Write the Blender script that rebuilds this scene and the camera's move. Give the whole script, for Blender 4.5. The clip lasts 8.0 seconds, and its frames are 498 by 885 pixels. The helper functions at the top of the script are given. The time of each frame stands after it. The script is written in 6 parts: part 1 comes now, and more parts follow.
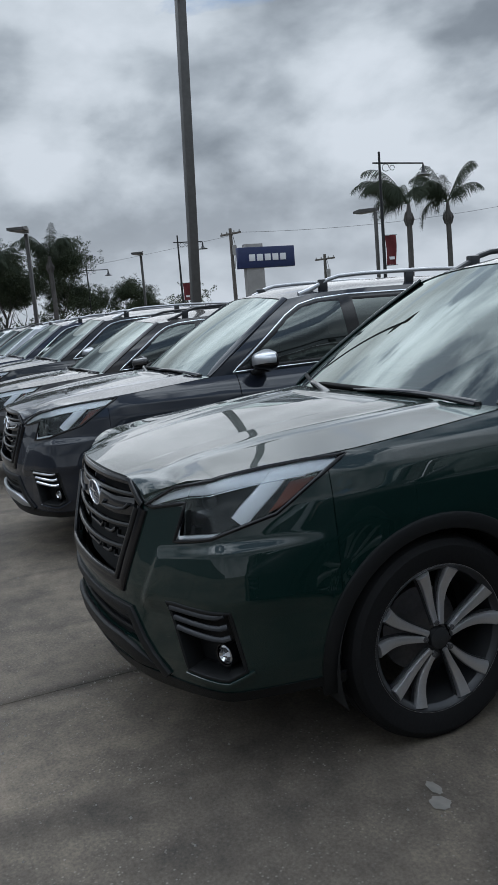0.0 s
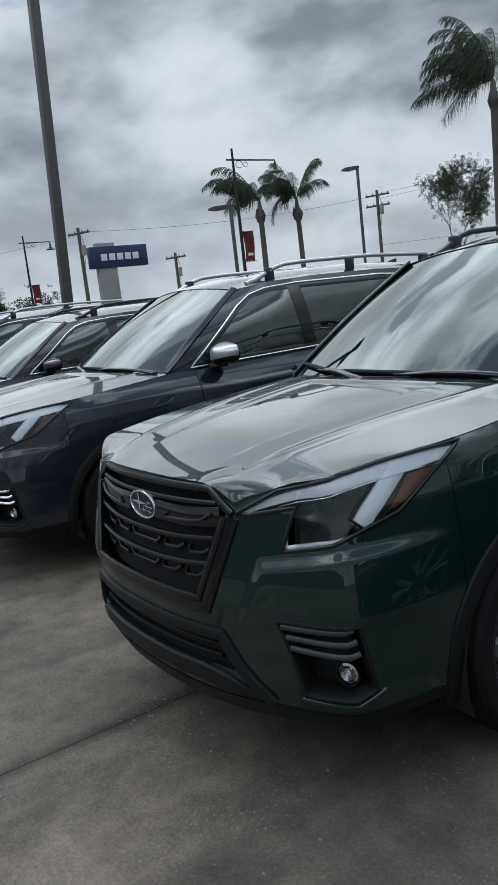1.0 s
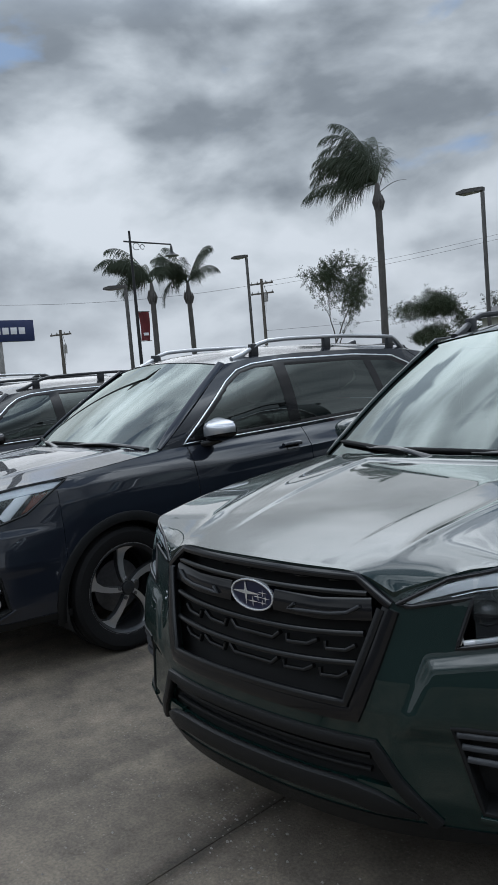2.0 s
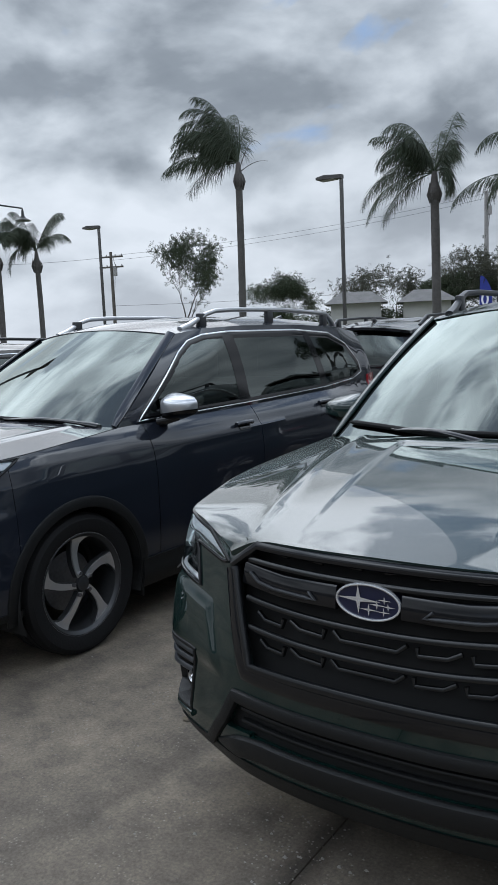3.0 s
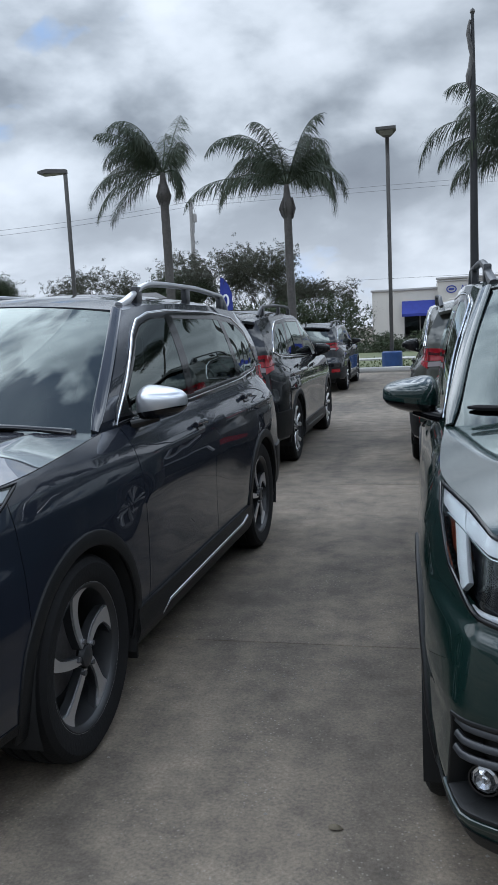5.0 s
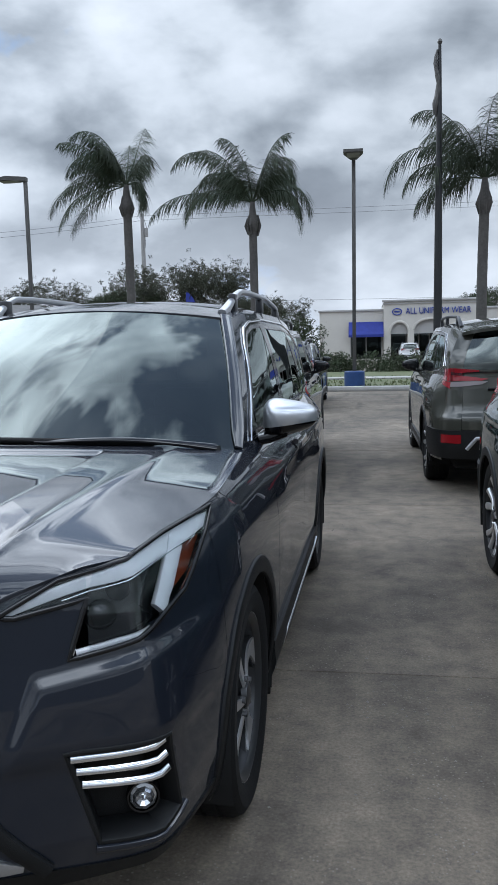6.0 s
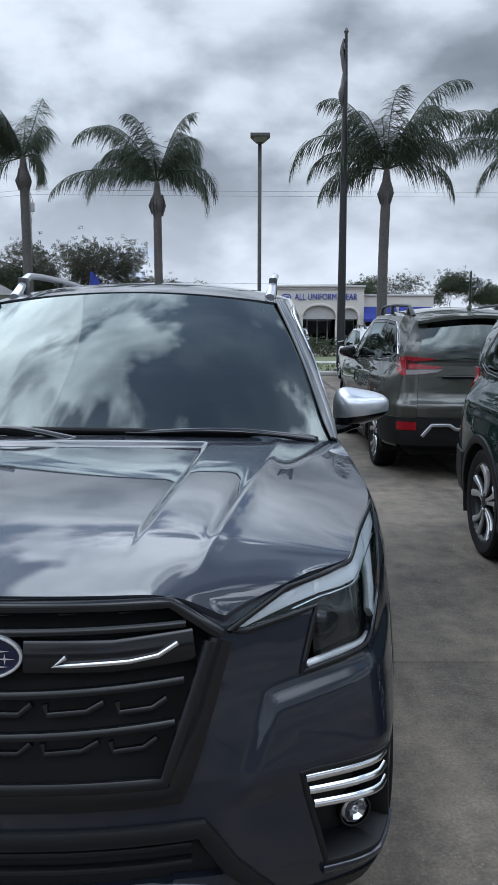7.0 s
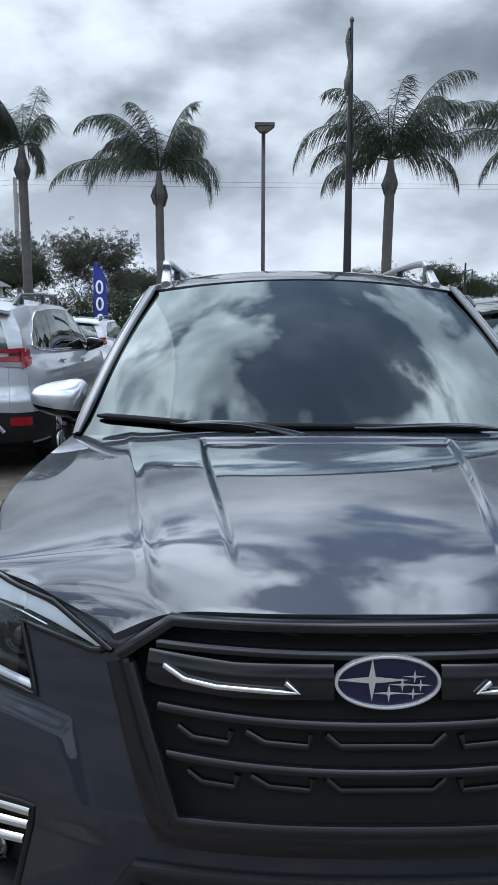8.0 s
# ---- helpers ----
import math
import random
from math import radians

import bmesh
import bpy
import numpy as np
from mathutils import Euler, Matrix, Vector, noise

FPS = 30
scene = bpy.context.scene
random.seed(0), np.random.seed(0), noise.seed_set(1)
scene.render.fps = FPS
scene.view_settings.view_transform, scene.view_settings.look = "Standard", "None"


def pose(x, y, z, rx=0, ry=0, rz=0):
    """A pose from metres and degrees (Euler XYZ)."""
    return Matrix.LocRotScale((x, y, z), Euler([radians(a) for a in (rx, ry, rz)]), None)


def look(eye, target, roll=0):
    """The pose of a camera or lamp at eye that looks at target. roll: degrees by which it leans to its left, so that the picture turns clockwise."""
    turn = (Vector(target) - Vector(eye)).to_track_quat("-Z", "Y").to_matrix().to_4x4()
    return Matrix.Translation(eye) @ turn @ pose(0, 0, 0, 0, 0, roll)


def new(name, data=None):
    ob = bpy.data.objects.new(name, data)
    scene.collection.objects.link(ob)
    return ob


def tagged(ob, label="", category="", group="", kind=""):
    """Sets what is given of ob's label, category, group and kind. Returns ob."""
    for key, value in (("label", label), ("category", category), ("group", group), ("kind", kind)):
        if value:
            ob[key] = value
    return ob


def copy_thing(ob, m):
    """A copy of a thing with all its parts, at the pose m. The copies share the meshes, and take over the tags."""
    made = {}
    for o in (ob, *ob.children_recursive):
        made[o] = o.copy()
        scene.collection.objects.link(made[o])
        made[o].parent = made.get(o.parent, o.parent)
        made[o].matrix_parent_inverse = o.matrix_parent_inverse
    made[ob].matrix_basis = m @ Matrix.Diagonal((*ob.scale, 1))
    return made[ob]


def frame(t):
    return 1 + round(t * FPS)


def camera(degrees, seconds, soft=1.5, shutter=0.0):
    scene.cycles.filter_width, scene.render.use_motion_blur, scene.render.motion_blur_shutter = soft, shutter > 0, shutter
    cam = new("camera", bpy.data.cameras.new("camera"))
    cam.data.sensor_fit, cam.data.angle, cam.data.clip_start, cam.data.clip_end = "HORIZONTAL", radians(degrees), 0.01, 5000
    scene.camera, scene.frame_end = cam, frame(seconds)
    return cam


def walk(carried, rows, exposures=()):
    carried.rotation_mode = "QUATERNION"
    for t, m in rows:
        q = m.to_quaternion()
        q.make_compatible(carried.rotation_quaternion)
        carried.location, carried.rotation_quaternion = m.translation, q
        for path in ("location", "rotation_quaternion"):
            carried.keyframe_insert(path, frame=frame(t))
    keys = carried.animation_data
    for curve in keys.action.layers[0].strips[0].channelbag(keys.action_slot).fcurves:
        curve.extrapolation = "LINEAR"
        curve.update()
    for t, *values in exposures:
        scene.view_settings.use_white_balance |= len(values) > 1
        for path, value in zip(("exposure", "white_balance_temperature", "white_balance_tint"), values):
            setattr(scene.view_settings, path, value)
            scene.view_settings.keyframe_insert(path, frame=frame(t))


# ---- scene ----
cam = camera(35.2, 8.0)
PATH = [
    (0, (2.903, -0.594, 1.464), (1.085, 0.178, 1.148), -4.8),
    (0.5, (2.68, -0.89, 1.487), (0.954, 0.069, 1.168), -4.6),
    (1, (2.302, -1.102, 1.479), (0.667, -0.007, 1.125), -6.7),
    (1.5, (1.951, -1.329, 1.497), (0.371, -0.118, 1.304), -5.1),
    (1.7, (1.854, -1.414, 1.514), (0.342, -0.115, 1.353), -4.9),
    (2.8, (0.957, -1.692, 1.508), (-0.299, -0.162, 1.225), -3.1),
    (3, (0.835, -1.692, 1.516), (-0.296, -0.063, 1.254), -2.5),
    (3.5, (0.41, -1.595, 1.471), (-0.454, 0.178, 1.137), -2.3),
    (4, (-0.019, -1.594, 1.465), (-0.795, 0.226, 1.171), -1.9),
    (4.5, (-0.393, -1.553, 1.448), (-0.946, 0.347, 1.159), -3.3),
    (4.7, (-0.58, -1.491, 1.44), (-1.079, 0.423, 1.143), -3.4),
    (5.8, (-1.46, -1.477, 1.447), (-1.794, 0.485, 1.246), -1.0),
    (6, (-1.639, -1.418, 1.443), (-1.932, 0.546, 1.199), -1.2),
    (6.5, (-2.051, -1.384, 1.456), (-2.271, 0.583, 1.169), -0.2),
    (7, (-2.371, -1.367, 1.463), (-2.366, 0.612, 1.174), 0.1),
    (7.5, (-2.766, -1.241, 1.452), (-2.719, 0.729, 1.11), 0.1),
    (8, (-3.135, -1.197, 1.45), (-3.08, 0.778, 1.142), 0.1),
]
walk(cam, [(t, look(e, g, r)) for t, e, g, r in PATH],
     exposures=[(0, -.22, 6000, 9), (1.0, -.20, 6020, 9), (1.6, -.20, 6020, 9), (3.5, .20, 6030, 10), (4.5, .30, 5920, 10), (6.5, .32, 5850, 10), (8, .47, 5800, 10)])
# ---- daylight: broken overcast, sun hidden high ahead of the row ----
SUN_FROM = Vector((-0.72, 0.40, 0.57)).normalized()
world = bpy.data.worlds.new("overcast_sky")
scene.world = world
world.use_nodes = True
wt = world.node_tree
wt.nodes.clear()


def wnode(kind):
    return wt.nodes.new(kind)


def wmath(op, a, b=None, clamp=False):
    n = wnode("ShaderNodeMath")
    n.operation, n.use_clamp = op, clamp
    for slot, value in ((0, a), (1, b)):
        if value is None:
            continue
        if isinstance(value, (int, float)):
            n.inputs[slot].default_value = value
        else:
            wt.links.new(value, n.inputs[slot])
    return n.outputs[0]


def wramp(fac, stops):
    n = wnode("ShaderNodeValToRGB")
    n.color_ramp.elements[0].position, n.color_ramp.elements[0].color = stops[0][0], (*stops[0][1], 1)
    n.color_ramp.elements[1].position, n.color_ramp.elements[1].color = stops[-1][0], (*stops[-1][1], 1)
    for p, c in stops[1:-1]:
        n.color_ramp.elements.new(p).color = (*c, 1)
    wt.links.new(fac, n.inputs[0])
    return n.outputs[0]


def wmix(fac, a, b):
    n = wnode("ShaderNodeMix")
    n.data_type = "RGBA"
    if isinstance(fac, float):
        n.inputs[0].default_value = fac
    else:
        wt.links.new(fac, n.inputs[0])
    wt.links.new(a, n.inputs[6])
    wt.links.new(b, n.inputs[7])
    return n.outputs[2]


sky = wnode("ShaderNodeTexSky")
sky.sky_type, sky.sun_disc = "NISHITA", False
sky.sun_elevation = math.asin(SUN_FROM.z)
sky.sun_rotation = math.atan2(SUN_FROM.x, SUN_FROM.y)
coord = wnode("ShaderNodeTexCoord").outputs["Generated"]
split = wnode("ShaderNodeSeparateXYZ")
wt.links.new(coord, split.inputs[0])
height = wmath("MAXIMUM", split.outputs[2], 0.0)
# the cloud base drawn out towards the horizon
depth = wmath("ADD", wmath("MULTIPLY", height, 0.75), 0.48)
squash = wnode("ShaderNodeCombineXYZ")
wt.links.new(wmath("DIVIDE", split.outputs[0], depth), squash.inputs[0])
wt.links.new(wmath("DIVIDE", split.outputs[1], depth), squash.inputs[1])
wt.links.new(wmath("MULTIPLY", split.outputs[2], 1.9), squash.inputs[2])


def wnoise(scale, detail, rough, offset, distort=0.0):
    m = wnode("ShaderNodeMapping")
    m.inputs["Location"].default_value = offset
    wt.links.new(squash.outputs[0], m.inputs["Vector"])
    n = wnode("ShaderNodeTexNoise")
    n.inputs["Scale"].default_value, n.inputs["Detail"].default_value = scale, detail
    n.inputs["Roughness"].default_value, n.inputs["Distortion"].default_value = rough, distort
    wt.links.new(m.outputs[0], n.inputs["Vector"])
    return n.outputs[0]


billows = wnoise(2.3, 8, 0.50, (3.7, 1.2, 0.4), 0.25)
wisps = wnoise(5.6, 6, 0.46, (9.1, 4.4, 2.0), 0.1)
cloud_level = wmath("ADD", wmath("MULTIPLY", billows, 0.68), wmath("MULTIPLY", wisps, 0.32))
cloud = wramp(cloud_level, [(0.385, (0.70, 0.725, 0.745)), (0.45, (0.59, 0.62, 0.64)), (0.515, (0.41, 0.44, 0.465)), (0.585, (0.25, 0.275, 0.30)), (0.70, (0.17, 0.19, 0.215))])
high = wmath("MULTIPLY", wmath("SUBTRACT", height, 0.39), 4.5, clamp=True)
openness = wmath("SUBTRACT", wnoise(2.7, 7, 0.50, (1.5, 8.2, 5.0), 0.3), wmath("MULTIPLY", high, 0.15))
gaps = wramp(openness, [(0.31, (1, 1, 1)), (0.37, (0, 0, 0))])
blue = wnode("ShaderNodeVectorMath")
blue.operation = "SCALE"
blue.inputs["Scale"].default_value = 0.13
wt.links.new(sky.outputs[0], blue.inputs[0])
veiled = wnode("ShaderNodeVectorMath")
veiled.operation = "MINIMUM"
veiled.inputs[1].default_value = (0.30, 0.42, 0.62)
wt.links.new(blue.outputs[0], veiled.inputs[0])
# thinner, brighter cloud overhead; pale haze low down
lift = wnode("ShaderNodeVectorMath")
lift.operation = "SCALE"
wt.links.new(cloud, lift.inputs[0])
towards = wnode("ShaderNodeVectorMath")
towards.operation = "DOT_PRODUCT"
wt.links.new(coord, towards.inputs[0])
towards.inputs[1].default_value = SUN_FROM
glow = wmath("MULTIPLY", wmath("POWER", wmath("MAXIMUM", towards.outputs["Value"], 0.0), 2.0), 0.34)
wt.links.new(wmath("ADD", wmath("ADD", wmath("MULTIPLY", high, 4.0), 0.86), glow), lift.inputs["Scale"])
haze = wramp(height, [(0.0, (0.74, 0.765, 0.79)), (1.0, (0.66, 0.69, 0.72))])
low = wmath("MULTIPLY", wmath("SUBTRACT", 1.0, wmath("MULTIPLY", height, 4.6), clamp=True), 0.62, clamp=True)
mixed = wmix(low, wmix(wmath("MULTIPLY", gaps, 0.85), lift.outputs[0], veiled.outputs[0]), haze)
back = wnode("ShaderNodeBackground")
back.inputs["Strength"].default_value = 1.0
wt.links.new(mixed, back.inputs[0])
wt.links.new(back.outputs[0], wnode("ShaderNodeOutputWorld").inputs[0])

sun = new("sun", bpy.data.lights.new("sun", "SUN"))
sun.data.energy, sun.data.angle, sun.data.color = 0.55, radians(60), (1.0, 0.97, 0.93)
sun.matrix_world = look(SUN_FROM * 60, (0, 0, 0))

# ---- materials ----


def material(name, base, rough=0.5, metal=0.0, grain=0.0, scale=40.0, bump=0.0, coat=0.0, spec=0.5, second=None, wide=2.0, object_space=True, random=0.0):
    """A principled surface: base colour mottled at two scales towards second, with fine relief."""
    m = bpy.data.materials.new(name)
    m.use_nodes = True
    t = m.node_tree
    p = t.nodes["Principled BSDF"]
    p.inputs["Base Color"].default_value = (*base, 1)
    p.inputs["Roughness"].default_value, p.inputs["Metallic"].default_value = rough, metal
    p.inputs["Coat Weight"].default_value, p.inputs["Coat Roughness"].default_value = coat, 0.02
    p.inputs["Specular IOR Level"].default_value = spec
    m.diffuse_color = (*base, 1)
    if grain or bump:
        c = t.nodes.new("ShaderNodeTexCoord").outputs["Object" if object_space else "Generated"]
        small, large = t.nodes.new("ShaderNodeTexNoise"), t.nodes.new("ShaderNodeTexNoise")
        for n, s, d in ((small, scale, 4), (large, wide, 5)):
            n.inputs["Scale"].default_value, n.inputs["Detail"].default_value = s, d
            t.links.new(c, n.inputs["Vector"])
        total = t.nodes.new("ShaderNodeMath")
        total.operation = "ADD"
        t.links.new(small.outputs[0], total.inputs[0])
        t.links.new(large.outputs[0], total.inputs[1])
        if grain:
            r = t.nodes.new("ShaderNodeMapRange")
            r.inputs["From Min"].default_value, r.inputs["From Max"].default_value = 0.7, 1.3
            r.inputs["To Min"].default_value, r.inputs["To Max"].default_value = 0.0, 1.0
            t.links.new(total.outputs[0], r.inputs["Value"])
            mix = t.nodes.new("ShaderNodeMix")
            mix.data_type = "RGBA"
            other = second or tuple(v * (1 - grain) for v in base)
            mix.inputs[6].default_value, mix.inputs[7].default_value = (*base, 1), (*other, 1)
            t.links.new(r.outputs[0], mix.inputs[0])
            colour = mix.outputs[2]
            if random:
                info = t.nodes.new("ShaderNodeObjectInfo")
                hsv = t.nodes.new("ShaderNodeHueSaturation")
                rr_ = t.nodes.new("ShaderNodeMapRange")
                rr_.inputs["To Min"].default_value, rr_.inputs["To Max"].default_value = 1 - random, 1 + random
                t.links.new(info.outputs["Random"], rr_.inputs["Value"])
                t.links.new(rr_.outputs[0], hsv.inputs["Value"])
                t.links.new(colour, hsv.inputs["Color"])
                colour = hsv.outputs[0]
            t.links.new(colour, p.inputs["Base Color"])
        if bump:
            b = t.nodes.new("ShaderNodeBump")
            b.inputs["Strength"].default_value, b.inputs["Distance"].default_value = bump, 0.01
            t.links.new(small.outputs[0], b.inputs["Height"])
            t.links.new(b.outputs[0], p.inputs["Normal"])
    return m


def paint(name, colour, metal=0.10):
    """Car paint: dark metallic base with faint flake under a clear coat, with thin dust."""
    m = material(name, colour, 0.50, metal, grain=0.18, scale=900, coat=1.0, wide=3.0)
    p = m.node_tree.nodes["Principled BSDF"]
    p.inputs["Coat Roughness"].default_value = 0.012
    p.inputs["Coat IOR"].default_value = 1.58
    p.inputs["Specular IOR Level"].default_value = 0.10
    return m


def glass(name, tint, ior=1.75):
    """Thin pane: tinted see-through, with a mirror image that grows at a slant."""
    m = bpy.data.materials.new(name)
    m.use_nodes = True
    t = m.node_tree
    t.nodes.clear()
    out, mix = t.nodes.new("ShaderNodeOutputMaterial"), t.nodes.new("ShaderNodeMixShader")
    clear, gloss, fres = t.nodes.new("ShaderNodeBsdfTransparent"), t.nodes.new("ShaderNodeBsdfGlossy"), t.nodes.new("ShaderNodeFresnel")
    clear.inputs[0].default_value = (*tint, 1)
    gloss.inputs["Roughness"].default_value = 0.0
    gloss.inputs["Color"].default_value = (0.86, 0.95, 0.92, 1)
    fres.inputs["IOR"].default_value = ior
    t.links.new(fres.outputs[0], mix.inputs[0])
    t.links.new(clear.outputs[0], mix.inputs[1])
    t.links.new(gloss.outputs[0], mix.inputs[2])
    t.links.new(mix.outputs[0], out.inputs[0])
    m.diffuse_color = (*tint, 1)
    return m


PAINT_GREEN = paint("paint_dark_green", (0.0024, 0.0150, 0.0125))
PAINT_NAVY = paint("paint_navy_grey", (0.0102, 0.0132, 0.0212))
PAINT_BRONZE = paint("paint_brown_grey", (0.032, 0.029, 0.028))
PAINT_BLACK = paint("paint_black", (0.006, 0.007, 0.009))
PAINT_BLUE = paint("paint_dark_blue", (0.007, 0.013, 0.034))
PAINT_OLIVE = paint("paint_olive_grey", (0.045, 0.046, 0.037))
PAINT_SILVER = paint("paint_silver", (0.42, 0.44, 0.46), 0.6)
PAINT_WHITE = paint("paint_white", (0.72, 0.73, 0.74), 0.0)
GLASS_FRONT = glass("windshield_glass", (0.06, 0.075, 0.072), 1.88)
GLASS_DOOR = glass("tinted_door_glass", (0.12, 0.135, 0.14), 1.95)
GLASS_SIDE = glass("privacy_glass", (0.10, 0.115, 0.12), 1.95)
GLASS_LAMP = glass("clear_lamp_cover", (0.90, 0.92, 0.94), 1.55)
CHROME = material("chrome", (0.78, 0.79, 0.81), 0.10, 1.0)
SATIN = material("satin_silver", (0.52, 0.53, 0.55), 0.30, 0.85, grain=0.06, scale=200)
GRILLE_DARK = material("dark_grille_plastic", (0.006, 0.0065, 0.0075), 0.24, grain=0.2, scale=200)
SATIN_DARK = material("satin_dark_grey", (0.036, 0.038, 0.042), 0.38, 0.3, grain=0.2, scale=200)
PLASTIC = material("black_textured_plastic", (0.0075, 0.008, 0.0085), 0.5, spec=0.3, grain=0.3, scale=420, bump=0.15)
GLOSS_BLACK = material("gloss_black_plastic", (0.005, 0.005, 0.006), 0.11)
RUBBER = material("tyre_rubber", (0.007, 0.007, 0.0075), 0.78, spec=0.25, grain=0.35, scale=90, bump=0.2)
VOID = material("dark_inner_liner", (0.006, 0.006, 0.006), 0.9)
CABIN = material("grey_cabin_trim", (0.030, 0.031, 0.033), 0.75, grain=0.25, scale=120, bump=0.1)
ALLOY = material("machined_alloy", (0.70, 0.70, 0.71), 0.34, 0.9, grain=0.08, scale=150)
ALLOY_DARK = material("dark_painted_alloy", (0.035, 0.036, 0.038), 0.35, 0.4)
BRAKE = material("brake_steel", (0.22, 0.22, 0.23), 0.45, 0.9, grain=0.3, scale=60)
DRL = material("pale_light_guide", (0.76, 0.77, 0.79), 0.30, 0.20, grain=0.10, scale=70)
AMBER = material("amber_reflector", (0.15, 0.030, 0.012), 0.22, coat=0.6)
TAIL_RED = material("red_tail_lens", (0.23, 0.007, 0.013), 0.16, coat=1.0)
TAIL_WHITE = material("clear_tail_lens", (0.20, 0.17, 0.175), 0.2, coat=1.0)
FOG_LENS = material("faceted_fog_lens", (0.55, 0.56, 0.58), 0.10, 0.85, coat=1.0)
REFLECTOR_RED = material("red_reflector", (0.21, 0.008, 0.012), 0.18)
BADGE_SILVER = material("bright_badge_silver", (0.74, 0.75, 0.77), 0.24, 0.75)
TAIL_CORE = material("dark_red_lamp_core", (0.055, 0.006, 0.009), 0.14, coat=1.0)
EMBLEM_BLUE = material("emblem_blue", (0.007, 0.009, 0.032), 0.35)

# ---- mesh tools ----


def part(name, bm, mat, parent=None, label="", angle=35, flip=False):
    """Links a bmesh as one mesh object under a thing or a part."""
    bmesh.ops.remove_doubles(bm, verts=bm.verts, dist=1e-5)
    bmesh.ops.recalc_face_normals(bm, faces=bm.faces)
    if flip:
        bmesh.ops.reverse_faces(bm, faces=bm.faces)
    me = bpy.data.meshes.new(name)
    bm.to_mesh(me)
    bm.free()
    me.materials.append(mat)
    me.polygons.foreach_set("use_smooth", [True] * len(me.polygons))
    me.set_sharp_from_angle(angle=radians(angle))
    ob = new(name, me)
    ob.parent = parent
    return tagged(ob, label)


def root(name, label, category, group="", m=None, kind=""):
    ob = new(name)
    ob.empty_display_size = 0.2
    if m is not None:
        ob.matrix_world = m
    return tagged(ob, label, category, group, kind)


def grid(f, nu, nv, keep=None):
    """A sheet of points f(u, v) with u, v from 0 to 1; keep(u, v) may leave faces out."""
    bm = bmesh.new()
    rows = [[bm.verts.new(f(i / nu, j / nv)) for i in range(nu + 1)] for j in range(nv + 1)]
    for j in range(nv):
        for i in range(nu):
            if keep is None or keep((i + 0.5) / nu, (j + 0.5) / nv):
                bm.faces.new((rows[j][i], rows[j][i + 1], rows[j + 1][i + 1], rows[j + 1][i]))
    loose = [v for v in bm.verts if not v.link_faces]
    bmesh.ops.delete(bm, geom=loose, context="VERTS")
    return bm


def rim_in(bm, depth, towards):
    """Turns the open edges of a sheet inwards, towards a point, so that it has a visible thickness."""
    edges = [e for e in bm.edges if len(e.link_faces) == 1]
    made = bmesh.ops.extrude_edge_only(bm, edges=edges)["geom"]
    for v in made:
        if isinstance(v, bmesh.types.BMVert):
            way = Vector(towards(v.co)) - v.co
            v.co += way.normalized() * depth
    return bm


def rounded(w, t, n=2):
    """The outline of a bar of width w and thickness t with rounded edges."""
    r = min(w, t) * 0.42
    out = []
    for cx, cy, a0 in ((w / 2 - r, t / 2 - r, 0), (-w / 2 + r, t / 2 - r, 90), (-w / 2 + r, -t / 2 + r, 180), (w / 2 - r, -t / 2 + r, 270)):
        for k in range(n + 1):
            a = radians(a0 + 90 * k / n)
            out.append((cx + r * math.cos(a), cy + r * math.sin(a)))
    return out


def sweep(path, normals, profile, closed=False, scale=None, bm=None):
    """A bar along a path; profile points are (sideways, along the normal)."""
    bm = bm or bmesh.new()
    n = len(path)
    rings = []
    for i in range(n):
        a, b = path[(i - 1) % n] if closed or i else path[0], path[(i + 1) % n] if closed or i < n - 1 else path[-1]
        t = (b - a).normalized()
        up = (normals[i] - t * normals[i].dot(t)).normalized()
        side = t.cross(up)
        k = scale[i] if scale else 1.0
        rings.append([bm.verts.new(path[i] + side * p * k + up * q * k) for p, q in profile])
    m = len(profile)
    for i in range(n if closed else n - 1):
        r0, r1 = rings[i], rings[(i + 1) % n]
        for j in range(m):
            bm.faces.new((r0[j], r0[(j + 1) % m], r1[(j + 1) % m], r1[j]))
    if not closed:
        bm.faces.new(rings[0][::-1])
        bm.faces.new(rings[-1])
    return bm


def box(x0, x1, y0, y1, z0, z1, bevel=0.0, seg=2, bm=None):
    bm = bm or bmesh.new()
    made = bmesh.ops.create_cube(bm, size=1)["verts"]
    for v in made:
        v.co = Vector(((x0 + x1) / 2 + v.co.x * (x1 - x0), (y0 + y1) / 2 + v.co.y * (y1 - y0), (z0 + z1) / 2 + v.co.z * (z1 - z0)))
    if bevel:
        edges = list({e for v in made for e in v.link_edges})
        bmesh.ops.bevel(bm, geom=edges, offset=bevel, segments=seg, affect="EDGES", profile=0.5)
    return bm


def tube(path, radii, sides=10, bm=None, cap=True):
    """A round bar along a path with a radius at each point."""
    bm = bm or bmesh.new()
    rings = []
    up = Vector((0.13, 0.31, 0.94))
    for i, p in enumerate(path):
        t = (path[min(i + 1, len(path) - 1)] - path[max(i - 1, 0)]).normalized()
        a = t.cross(up)
        a = a.normalized() if a.length > 1e-3 else t.orthogonal().normalized()
        b = t.cross(a)
        rings.append([bm.verts.new(p + (a * math.cos(k * math.tau / sides) + b * math.sin(k * math.tau / sides)) * radii[i]) for k in range(sides)])
    for r0, r1 in zip(rings, rings[1:]):
        for k in range(sides):
            bm.faces.new((r0[k], r0[(k + 1) % sides], r1[(k + 1) % sides], r1[k]))
    if cap:
        bm.faces.new(rings[0][::-1])
        bm.faces.new(rings[-1])
    return bm


